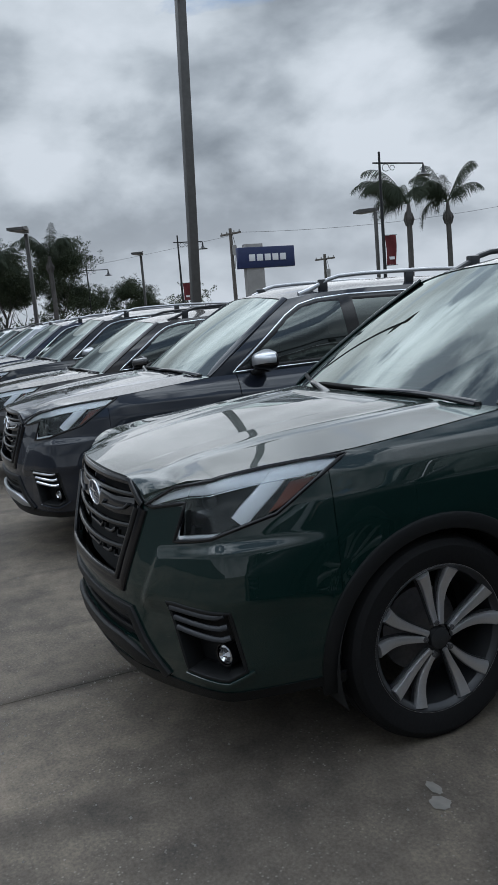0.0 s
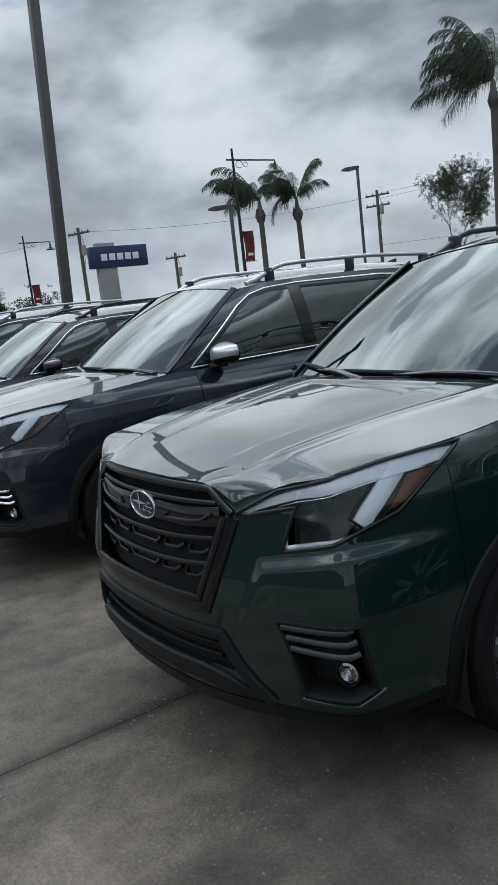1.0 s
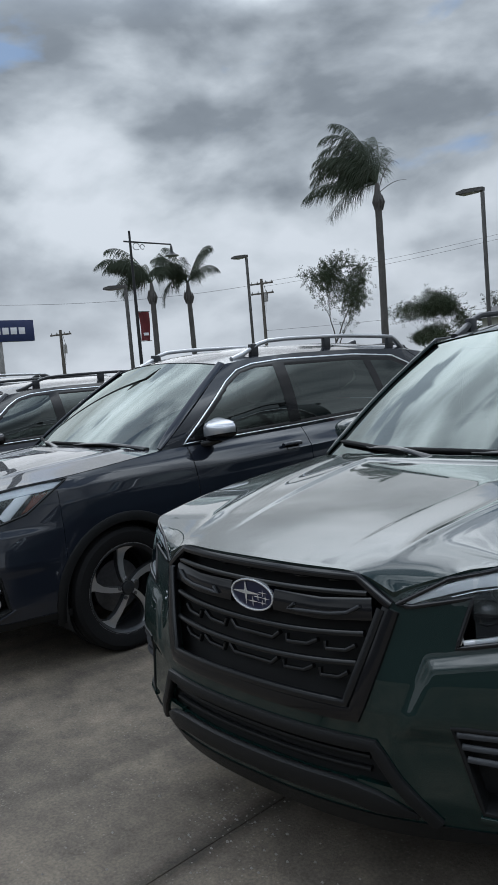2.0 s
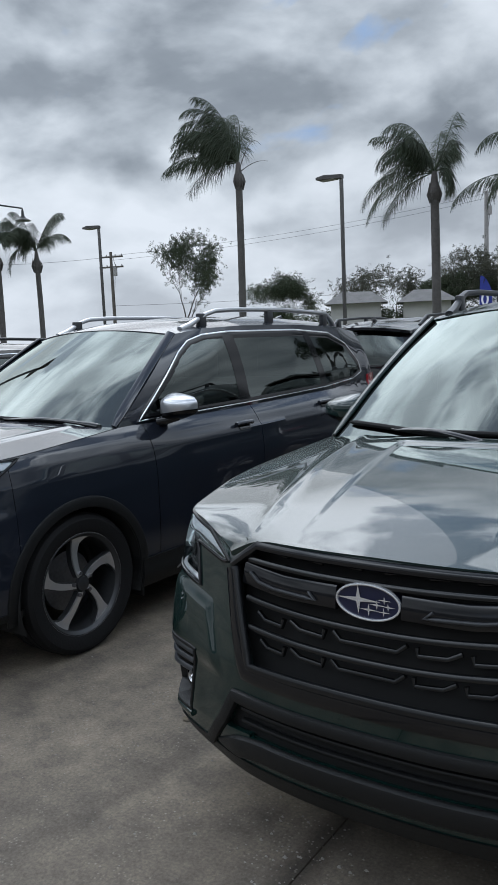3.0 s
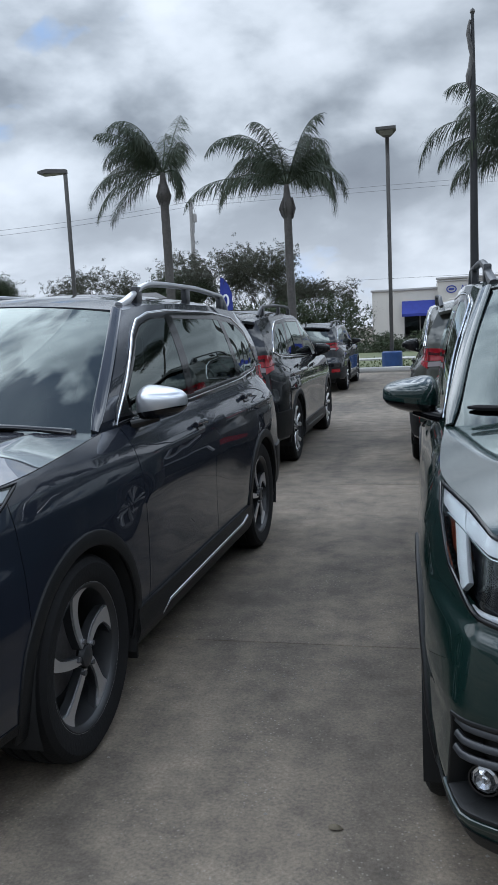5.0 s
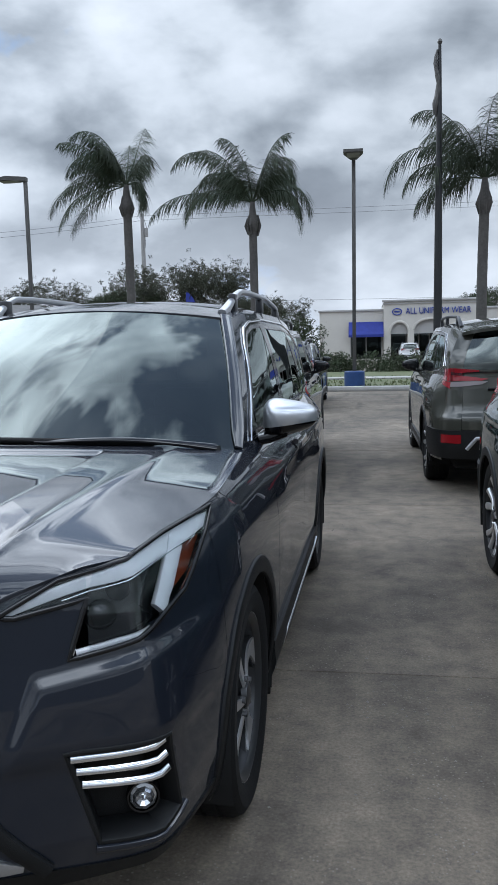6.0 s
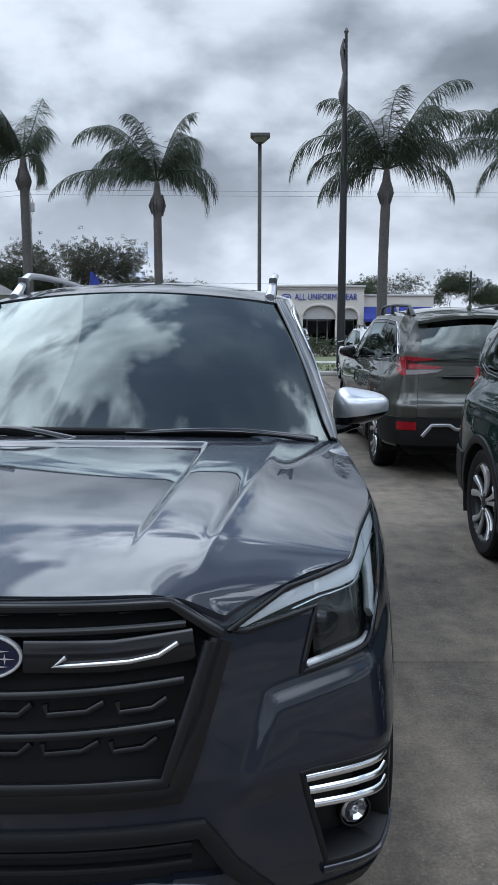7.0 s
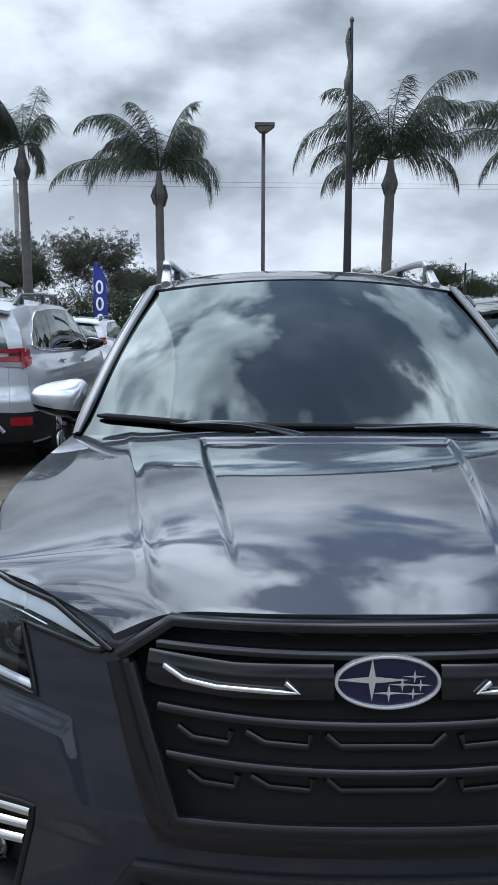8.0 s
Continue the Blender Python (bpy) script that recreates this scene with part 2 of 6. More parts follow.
def lathe(profile, sides, axis="x", bm=None):
    """Turns (radius, along) points round an axis."""
    bm = bm or bmesh.new()
    rings = []
    for r, a in profile:
        ring = []
        for k in range(sides):
            c, s = r * math.cos(k * math.tau / sides), r * math.sin(k * math.tau / sides)
            ring.append(bm.verts.new((a, c, s) if axis == "x" else (c, s, a)))
        rings.append(ring)
    for r0, r1 in zip(rings, rings[1:]):
        for k in range(sides):
            bm.faces.new((r0[k], r0[(k + 1) % sides], r1[(k + 1) % sides], r1[k]))
    return bm


def smooth(a, b, x):
    t = min(1.0, max(0.0, (x - a) / (b - a)))
    return t * t * (3 - 2 * t)


def lerp(a, b, t):
    return a + (b - a) * t


def coons(c0, c1, d0, d1):
    """The sheet spanned by four edges: c0, c1 run with u at v = 0 and 1; d0, d1 run with v at u = 0 and 1."""
    k00, k10, k01, k11 = c0(0), c0(1), c1(0), c1(1)

    def f(u, v):
        ruled = c0(u).lerp(c1(u), v) + d0(v).lerp(d1(v), u)
        return ruled - (k00 * (1 - u) * (1 - v) + k10 * u * (1 - v) + k01 * (1 - u) * v + k11 * u * v)
    return f


def inside(poly, a, b):
    """Whether the point (a, b) lies in the polygon."""
    hit = False
    for (x0, y0), (x1, y1) in zip(poly, poly[1:] + poly[:1]):
        if (y0 > b) != (y1 > b) and a < (x1 - x0) * (b - y0) / (y1 - y0) + x0:
            hit = not hit
    return hit


def cut_sheet(pieces, step, to_place):
    """Convex pieces in flat coordinates, cut out of a fine sheet and laid on a surface."""
    bm = bmesh.new()
    for poly in pieces:
        area = sum(x0 * y1 - x1 * y0 for (x0, y0), (x1, y1) in zip(poly, poly[1:] + poly[:1]))
        if area < 0:
            poly = poly[::-1]
        a0, a1 = min(p[0] for p in poly), max(p[0] for p in poly)
        b0, b1 = min(p[1] for p in poly), max(p[1] for p in poly)
        nu, nv = max(1, round((a1 - a0) / step)), max(1, round((b1 - b0) / step))
        sub = grid(lambda u, v: Vector((lerp(a0 - .003, a1 + .003, u), lerp(b0 - .003, b1 + .003, v), 0)), nu, nv)
        for (x0, y0), (x1, y1) in zip(poly, poly[1:] + poly[:1]):
            bmesh.ops.bisect_plane(sub, geom=list(sub.verts) + list(sub.edges) + list(sub.faces), dist=1e-6,
                                   plane_co=(x0, y0, 0), plane_no=(y1 - y0, x0 - x1, 0), clear_outer=True)
        me = bpy.data.meshes.new("cut")
        sub.to_mesh(me)
        sub.free()
        bm.from_mesh(me)
        bpy.data.meshes.remove(me)
    for v in bm.verts:
        v.co = to_place(v.co.x, v.co.y)
    return bm


def thicken(bm, depth, back):
    """Gives a sheet a back edge: open edges run back along the direction back(co)."""
    edges = [e for e in bm.edges if len(e.link_faces) == 1]
    made = bmesh.ops.extrude_edge_only(bm, edges=edges)["geom"]
    for v in made:
        if isinstance(v, bmesh.types.BMVert):
            v.co += back(v.co) * depth
    return bm


def along(points, step):
    """Points at even steps along a polyline of tuples."""
    out = []
    for p, q in zip(points, points[1:]):
        n = max(1, round(math.dist(p, q) / step))
        out += [tuple(lerp(a, b, k / n) for a, b in zip(p, q)) for k in range(n)]
    return out + [tuple(points[-1])]

# ---- the car: a mid-size SUV, nose at y = 0, facing -y, wheels on z = 0 ----
PLAN = [(0, -.06), (.22, -.05), (.42, -.012), (.58, .052), (.66, .086), (.732, .124), (.780, .166), (.808, .235), (.834, .37), (.859, .55), (.873, .78), (.880, 1.1),
        (.884, 1.7), (.885, 2.9), (.890, 3.5), (.872, 4.0), (.82, 4.32), (.72, 4.48), (.45, 4.555), (0, 4.58)]


def plan_curve():
    pts = [(-PLAN[1][0], PLAN[1][1])] + PLAN + [(-PLAN[-2][0], PLAN[-2][1])]
    out = []
    for i in range(1, len(pts) - 2):
        p0, p1, p2, p3 = (np.array(pts[i + k], float) for k in (-1, 0, 1, 2))
        for t in np.linspace(0, 1, 30, endpoint=False):
            out.append(0.5 * (2 * p1 + (p2 - p0) * t + (2 * p0 - 5 * p1 + 4 * p2 - p3) * t ** 2 + (3 * p1 - p0 - 3 * p2 + p3) * t ** 3))
    out.append(np.array(pts[-2], float))
    return np.array(out)


CURVE = plan_curve()
ARC = np.concatenate([[0], np.cumsum(np.linalg.norm(np.diff(CURVE, axis=0), axis=1))])
TANGENT = np.gradient(CURVE, ARC, axis=0)
TANGENT /= np.linalg.norm(TANGENT, axis=1)[:, None]
S_END = float(ARC[-1])
HALF = int(np.argmax(CURVE[:, 0]))
REAR = int(np.argmax(np.where(CURVE[:, 1] > 3.3, CURVE[:, 0], 0)))


def s_x(x):
    """Arc length from the nose to half width x, on the front."""
    return float(np.interp(x, CURVE[:HALF, 0], ARC[:HALF]))


def s_y(y):
    return float(np.interp(y, CURVE[:, 1], ARC))


def s_back(x):
    return float(np.interp(-x, -CURVE[REAR:, 0], ARC[REAR:]))


Z_FRONT = ([.20, .26, .33, .40, .62, .70, .80, .90, .97, 1.05], [.12, .05, .012, 0, 0, .014, .036, .056, .078, .12])
Z_SIDE = ([.20, .30, .45, .60, .80, .90, .97, 1.02, 1.06, 1.12], [.05, .025, .005, 0, 0, .010, .028, .050, .078, .13])
Z_BACK = ([.20, .35, .45, .72, .78, .85, 1.0, 1.12], [.10, .02, 0, 0, .03, .055, .075, .10])
S_TOP = [0, s_x(.320), s_x(.375), s_x(.42), s_x(.458), s_x(.480), s_x(.515), s_x(.65), s_y(.35), s_y(.62), s_y(1.27), s_y(1.6), s_y(2.5), s_y(3.6), s_y(4.2), s_y(4.45), S_END]
Z_TOP = [.968, .9655, .957, .937, .917, .908, .927, .972, 1.010, 1.030, 1.082, 1.086, 1.092, 1.112, 1.160, 1.172, 1.15]


S_FINE = np.linspace(0, S_END, 1200)
Z_FINE = np.interp(S_FINE, S_TOP, Z_TOP)
BLUR = np.exp(-(np.arange(-14, 15) / 5.0) ** 2)
Z_FINE = np.convolve(np.pad(Z_FINE, 14, mode="edge"), BLUR / BLUR.sum(), mode="valid")


def z_top(s):
    """Height of the shoulder line, where the lower body ends."""
    return float(np.interp(abs(s), S_FINE, Z_FINE))


def cheek(a, z):
    """How far the bumper corner under the lamp stands proud: a crisp fold, then a ledge below the lamp."""
    fold = a - lerp(s_x(.474), s_x(.548), (z - .585) / .177)
    ledge = float(np.interp(a, [s_x(.545), s_x(.64), s_x(.78)], [.762, .778, .800])) - z
    depth = min(fold, ledge)
    return .011 * smooth(-.004, .036, depth) * (1 - .8 * smooth(.05, .30, depth)) * smooth(.548, .60, z) * (1 - smooth(.95, 1.35, a))


def skin(s, z, out=0.0):
    """A place on the lower body's surface, at arc length s (minus: the car's right) and height z."""
    a = min(abs(s), S_END)
    x, y = np.interp(a, ARC, CURVE[:, 0]), np.interp(a, ARC, CURVE[:, 1])
    nx, ny = np.interp(a, ARC, TANGENT[:, 1]), -np.interp(a, ARC, TANGENT[:, 0])
    wf, wr = 1 - smooth(.2, .75, y), smooth(4.15, 4.46, y)
    d = wf * np.interp(z, *Z_FRONT) + wr * np.interp(z, *Z_BACK) + (1 - wf - wr) * np.interp(z, *Z_SIDE)
    if wf > 0:
        d -= cheek(a, z)
    elif wr == 0:
        d -= 0.012 * math.exp(-((z - 0.955 - 0.01 * (y - 2)) / 0.022) ** 2) * smooth(1.3, 1.9, y)
        d += 0.009 * math.exp(-((z - 0.58) / 0.16) ** 2) * smooth(1.45, 1.9, y) * (1 - smooth(2.7, 3.2, y))
    d -= out
    p = Vector((x - nx * d, y - ny * d, z))
    if s < 0:
        p.x = -p.x
    return p


def skin_normal(s, z):
    e = 0.004
    n = (skin(s + e, z) - skin(s - e, z)).cross(skin(s, z + e) - skin(s, z - e))
    return n.normalized()


def raised(s, z, out):
    return skin(s, z) + skin_normal(s, z) * out


def trim_bar(points, w, t, out, step=0.03, closed=False, bm=None):
    """A bar laid on the skin along (s, z) points."""
    pts = along(points, step)
    return sweep([raised(s, z, out) for s, z in pts], [skin_normal(s, z) for s, z in pts], rounded(w, t), closed, bm=bm)


ARCHES = (.912, 3.582)


def z_low(s, base):
    """Lower edge of the body at s: the sill, or the wheel arch."""
    y = float(np.interp(abs(s), ARC, CURVE[:, 1]))
    low = base
    for yw in ARCHES:
        if abs(y - yw) < 0.40:
            low = max(low, 0.345 + math.sqrt(0.16 - (y - yw) ** 2))
    return low


def panel(s0, s1, base=0.24, top=z_top, step=0.018, nz=30, holes=(), mirror=1):
    """A body panel between two arc lengths."""
    n = max(2, round(abs(s1 - s0) / step))

    def place(u, v):
        s = lerp(s0, s1, u)
        lo = z_low(s, base)
        return skin(s * mirror, lerp(lo, max(lo + 0.002, top(s)), v))

    def keep(u, v):
        s = lerp(s0, s1, u)
        z = lerp(z_low(s, base), top(s), v)
        return not any(inside(h, s, z) or inside(h, -s, z) for h in holes)
    return rim_in(grid(place, n, nz, keep), 0.014, lambda p: Vector((p.x * 0.55, lerp(p.y, 2.3, 0.3), p.z)))


# roof edge, side windows
def roof_edge(y, side):
    x = float(np.interp(y, [1.95, 2.42, 3.2, 3.9, 4.27], [.615, .660, .662, .632, .580]))
    z = float(np.interp(y, [1.95, 2.2, 2.6, 3.2, 3.9, 4.27], [1.562, 1.592, 1.606, 1.604, 1.580, 1.540]))
    return Vector((x * side, y, z))


def flank(u, h, side=1, out=0.0):
    """The side of the cabin: u from the windshield post to the rear corner, h from the belt to the roof."""
    y = lerp(1.27 + .68 * h, 4.42 - .15 * h, u)
    low = skin(s_y(y), z_top(s_y(y)))
    up = roof_edge(lerp(1.95, 4.27, u), 1)
    p = low.lerp(Vector((up.x, y, up.z)), h)
    p.x = (p.x + 0.022 * math.sin(math.pi * h) + out) * side
    return p


def flank_at(y, z, side=1, out=0.0):
    """The same by y and z."""
    h = 0.5
    for _ in range(6):
        u = (y - (1.27 + .68 * h)) / ((4.42 - .15 * h) - (1.27 + .68 * h))
        u = min(1.0, max(0.0, u))
        lo, hi = z_top(s_y(y)), roof_edge(lerp(1.95, 4.27, u), 1).z
        h = min(1.0, max(0.0, (z - lo) / (hi - lo)))
    return flank(u, h, side, out)


WINDOW_OUTLINE = [(1.435, 1.098), (2.42, 1.112), (3.45, 1.136), (3.95, 1.168), (4.14, 1.215), (4.10, 1.30), (3.93, 1.45), (3.70, 1.535), (3.2, 1.565),
                  (2.42, 1.568), (2.16, 1.552), (2.02, 1.518), (1.90, 1.45)]
PANES = {"quarter_light": [(1.45, 1.102), (1.60, 1.105), (1.60, 1.22)],
         "front_door_glass": [(1.625, 1.105), (2.385, 1.112), (2.345, 1.562), (2.17, 1.550), (2.03, 1.515), (1.93, 1.455), (1.63, 1.23)],
         "rear_door_glass": [(2.475, 1.113), (3.44, 1.136), (3.30, 1.556), (2.44, 1.565)],
         "rear_quarter_glass": [(3.51, 1.142), (3.95, 1.172), (4.125, 1.217), (4.09, 1.30), (3.92, 1.445), (3.70, 1.525), (3.37, 1.552)]}


def cowl(u):
    x = lerp(-.775, .775, u)
    k = (x / .775) ** 2
    return Vector((x, 1.07 + .20 * k, 1.104 - .016 * k))


def header(u):
    x = lerp(-.600, .600, u)
    k = (x / .600) ** 2
    return Vector((x, 1.875 + .085 * k, 1.604 - .040 * k))


def edge_line(a, b, bulge):
    return lambda v: a.lerp(b, v) + Vector((0, -0.4, 0.9)) * bulge * math.sin(math.pi * v)


SHIELD = coons(cowl, header, edge_line(cowl(0), header(0), .02), edge_line(cowl(1), header(1), .02))


def roof_back(u):
    x = lerp(-.580, .580, u)
    k = (x / .580) ** 2
    return Vector((x, 4.37 - .10 * k, 1.598 - .058 * k))


def roof_front(u):
    a = roof_edge(1.95, 1)
    x = lerp(-a.x, a.x, u)
    k = (x / a.x) ** 2
    return Vector((x, 1.875 + .075 * k, 1.608 - .046 * k))


ROOF = coons(roof_front, roof_back, lambda v: roof_edge(lerp(1.95, 4.27, v), -1), lambda v: roof_edge(lerp(1.95, 4.27, v), 1))


def roof_at(u, v):
    p = ROOF(u, v)
    p.z += 0.034 * math.sin(math.pi * min(1, max(0, v))) ** 0.7 * (1 - (2 * u - 1) ** 4)
    return p


def tail_low(u):
    s = lerp(-s_y(4.42), -2 * S_END + s_y(4.42), u)
    a = -s
    return skin(-a, z_top(a)) if a <= S_END else skin(2 * S_END - a, z_top(2 * S_END - a))


TAIL = coons(tail_low, roof_back, lambda v: flank(1, v, -1), lambda v: flank(1, v, 1))
S_WING = s_x(.480)


def bonnet_front(u):
    s = lerp(-S_WING, S_WING, u)
    return skin(s, z_top(s), 0.002)


def bonnet_side(side):
    def f(v):
        s = lerp(S_WING, s_y(1.27), v)
        return skin(s * side, z_top(s), 0.002)
    return f


def bonnet_back(u):
    c = skin(s_y(1.27), z_top(s_y(1.27)), 0.002)
    x = lerp(-c.x, c.x, u)
    k = (x / c.x) ** 2
    return Vector((x, 1.085 + (c.y - 1.085) * k, 1.120 + (c.z - 1.120) * k))


def bonnet_base():
    """Heights of the bonnet without its creases on an even grid (v along, u across half of it), eased to its edges."""
    nv, nu, past = 90, 60, 14
    z = np.zeros((nv + past + 1, nu + 1))
    y_nose = bonnet_front(.5).y
    for j in range(nv + past + 1):
        e = bonnet_side(1)(j / nv)
        yc = lerp(y_nose, 1.085, j / nv)
        outer = min(lerp(.372, .600, smooth(-.25, 1.35, yc)), e.x - .035)
        k = yc - .03
        zc = .980 + .205 * k - .066 * k * k
        for i in range(nu + 1):
            x = e.x * i / nu
            t = max(0.0, (x - outer) / (e.x - outer))
            z[j, i] = lerp(zc - .008 * (x / .4) ** 2, e.z, .30 * t + .70 * t ** 1.9)
    nose = np.array([bonnet_front(.5 + .5 * s_x(min(bonnet_side(1)(0).x * i / nu, .4799)) / S_WING).z for i in range(nu + 1)])
    fade = np.array([1 - smooth(0, .42, j / nv) for j in range(nv + past + 1)])
    z += fade[:, None] * (nose - z[0])[None, :]
    for step in range(320):
        m = np.pad(z, ((0, 0), (1, 0)), mode="reflect")
        z[1:-1, :-1] = .5 * z[1:-1, :-1] + .125 * (m[:-2, 1:-1] + m[2:, 1:-1] + m[1:-1, :-2] + m[1:-1, 2:])
    return z[:nv + 1]


def bonnet_sheet():
    """The bonnet: a flat sunk centre between two creases, raised shoulders with a ridge, sides falling to the lamps."""
    bm, rows = bmesh.new(), []
    base = bonnet_base()
    for j in range(91):
        v = j / 90
        e = bonnet_side(1)(v)
        yc = lerp(bonnet_front(.5).y, 1.085, v)
        inner, outer = lerp(.238, .362, smooth(-.1, 1.15, yc)), lerp(.372, .600, smooth(-.25, 1.35, yc))
        outer = min(outer, e.x - .035)
        sunk = .0115 * smooth(.08, .75, yc) * (1 - smooth(.985, 1.012, yc))
        xs = [inner * .985 * q / 8 for q in range(8)] + [inner + d for d in (-.016, -.010, -.004, .002, .008, .014)]
        xs += [lerp(inner + .03, outer - .035, q / 6) for q in range(7)] + [outer + d for d in (-.022, -.012, -.005, .0, .006, .014, .024)]
        xs += [lerp(outer + .03, e.x, (q + 1) / 12) for q in range(12)]
        row = []
        for x in xs:
            z = float(np.interp(x / e.x * 60, np.arange(61), base[j]))
            z -= sunk * (1 - smooth(inner - .012, inner + .010, x))
            z += .007 * smooth(.05, .30, yc) * (1 - .4 * smooth(.6, 1.1, yc)) * math.exp(-abs((x - outer) / .022) ** 1.5)
            y = yc + (e.y - yc) * (x / e.x) ** 2
            if j == 0 and x < .4799:
                y = bonnet_front(.5 + .5 * s_x(x) / S_WING).y
            row.append(Vector((x, y, z + .002)))
        rows.append([Vector((-p.x, p.y, p.z)) for p in row[:0:-1]] + row)
    made = [[bm.verts.new(p) for p in row] for row in rows]
    for r0, r1 in zip(made, made[1:]):
        for i in range(len(r0) - 1):
            bm.faces.new((r0[i], r0[i + 1], r1[i + 1], r1[i]))
    return bm


def wheel(parent, x, y, side, style):
    """A road wheel: tyre, rim, spokes, brake disc."""
    m = pose(x, y, .352)
    hub = part("wheel", lathe([(.001, -.02 * side), (.150, -.02 * side), (.150, -.045 * side), (.05, -.05 * side), (.001, -.05 * side)], 28), BRAKE, parent, "steel brake disc behind the spokes")
    hub.matrix_local = m
    w = .112

    def grown(bm):
        bmesh.ops.scale(bm, vec=(1, 1.085, 1.085), verts=bm.verts)
        return bm
    prof = [(.250, -w * .86), (.275, -w), (.322, -w * 1.02), (.343, -w * .90), (.352, -w * .70), (.3527, -w * .52), (.346, -w * .50), (.346, -w * .42), (.3535, -w * .40), (.3535, -w * .06), (.346, -w * .05), (.346, w * .05), (.3535, w * .06), (.3535, w * .40), (.346, w * .42), (.346, w * .50), (.3527, w * .52), (.352, w * .70), (.343, w * .90), (.322, w * 1.02), (.275, w), (.250, w * .86)]
    tyre = lathe(prof, 56)
    part("tyre", tyre, RUBBER, hub, "black rubber tyre with grooved tread")
    f = w * .86 * side
    rim = lathe([(.205, -f), (.228, -f), (.214, -f * .4), (.206, f * .3), (.221, f * .92), (.236, f * 1.0), (.238, f * 1.03), (.232, f * 1.06), (.224, f * 1.0), (.215, f * .86)], 56)
    part("rim", grown(rim), ALLOY_DARK, hub, "dark alloy rim with a bright lip")
    face = f * .96
    part("rim_lip", grown(lathe([(.226, f * .99), (.232, f * 1.03), (.239, f * 1.05), (.239, f * .99)], 56)), ALLOY, hub, "bright machined rim lip")
    if style == "twin":
        for k in range(5):
            for sg in (-1, 1):
                base = k * math.tau / 5 + math.pi / 2
                pts, nor = [], []
                for q in range(9):
                    t = q / 8
                    r = lerp(.045, .224, t)
                    a = base + sg * (lerp(.20, .25, t) - .05 * math.sin(math.pi * t))
                    pts.append(Vector((face - .016 * math.sin(math.pi * t) * side, r * math.cos(a), r * math.sin(a))))
                    nor.append(Vector((side, 0, 0)))
                part("spoke", grown(sweep(pts, nor, rounded(.030, .022), scale=[lerp(.60, 1.55, (q / 8) ** 1.3) for q in range(9)])), ALLOY, hub)
                part("spoke_flank", grown(sweep([p - Vector((.014 * side, 0, 0)) for p in pts], nor, rounded(.036, .020), scale=[lerp(.7, 1.5, (q / 8) ** 1.3) for q in range(9)])), ALLOY_DARK, hub, "dark painted spoke flank")
    else:
        for k in range(5):
            base = k * math.tau / 5 + math.pi / 2
            radii = [.040, .075, .110, .145, .175, .195, .210, .221, .229]

            def blade(u, v, deep=0.0, grow=1.0):
                r = float(np.interp(v, np.linspace(0, 1, 9), radii))
                lead = float(np.interp(r, [.04, .145, .185, .205, .229], [.012, .016, .026, .048, .092])) * grow
                trail = float(np.interp(r, [.04, .145, .19, .229], [.012, .016, .020, .034])) * grow
                a = base + side * (.34 * (1 - (r - .04) / .19) - lerp(-trail, lead, u) / r)
                return Vector((face - (.018 * math.sin(math.pi * v) + deep) * side, r * math.cos(a), r * math.sin(a)))
            part("spoke", grown(thicken(grid(blade, 6, 16), .012, lambda co: Vector((-side, 0, 0)))), ALLOY, hub, "swept machined spoke")
            part("spoke_flank", grown(thicken(grid(lambda u, v: blade(u, v, .008, 1.22), 6, 16), .030, lambda co: Vector((-side, 0, 0)))), ALLOY_DARK, hub, "dark painted spoke flank")
    part("hub_cap", lathe([(.040, face - .012 * side), (.036, face + .006 * side), (.024, face + .010 * side), (.001, face + .013 * side)], 24), ALLOY_DARK, hub, "dark round hub cap")
    for k in range(5):
        a = k * math.tau / 5 + .5
        nut = lathe([(.010, face - .01 * side), (.010, face + .006 * side), (.001, face + .008 * side)], 8)
        bmesh.ops.translate(nut, verts=nut.verts, vec=(0, .057 * math.cos(a), .057 * math.sin(a)))
        part("wheel_nut", nut, BRAKE, hub)
    return hub


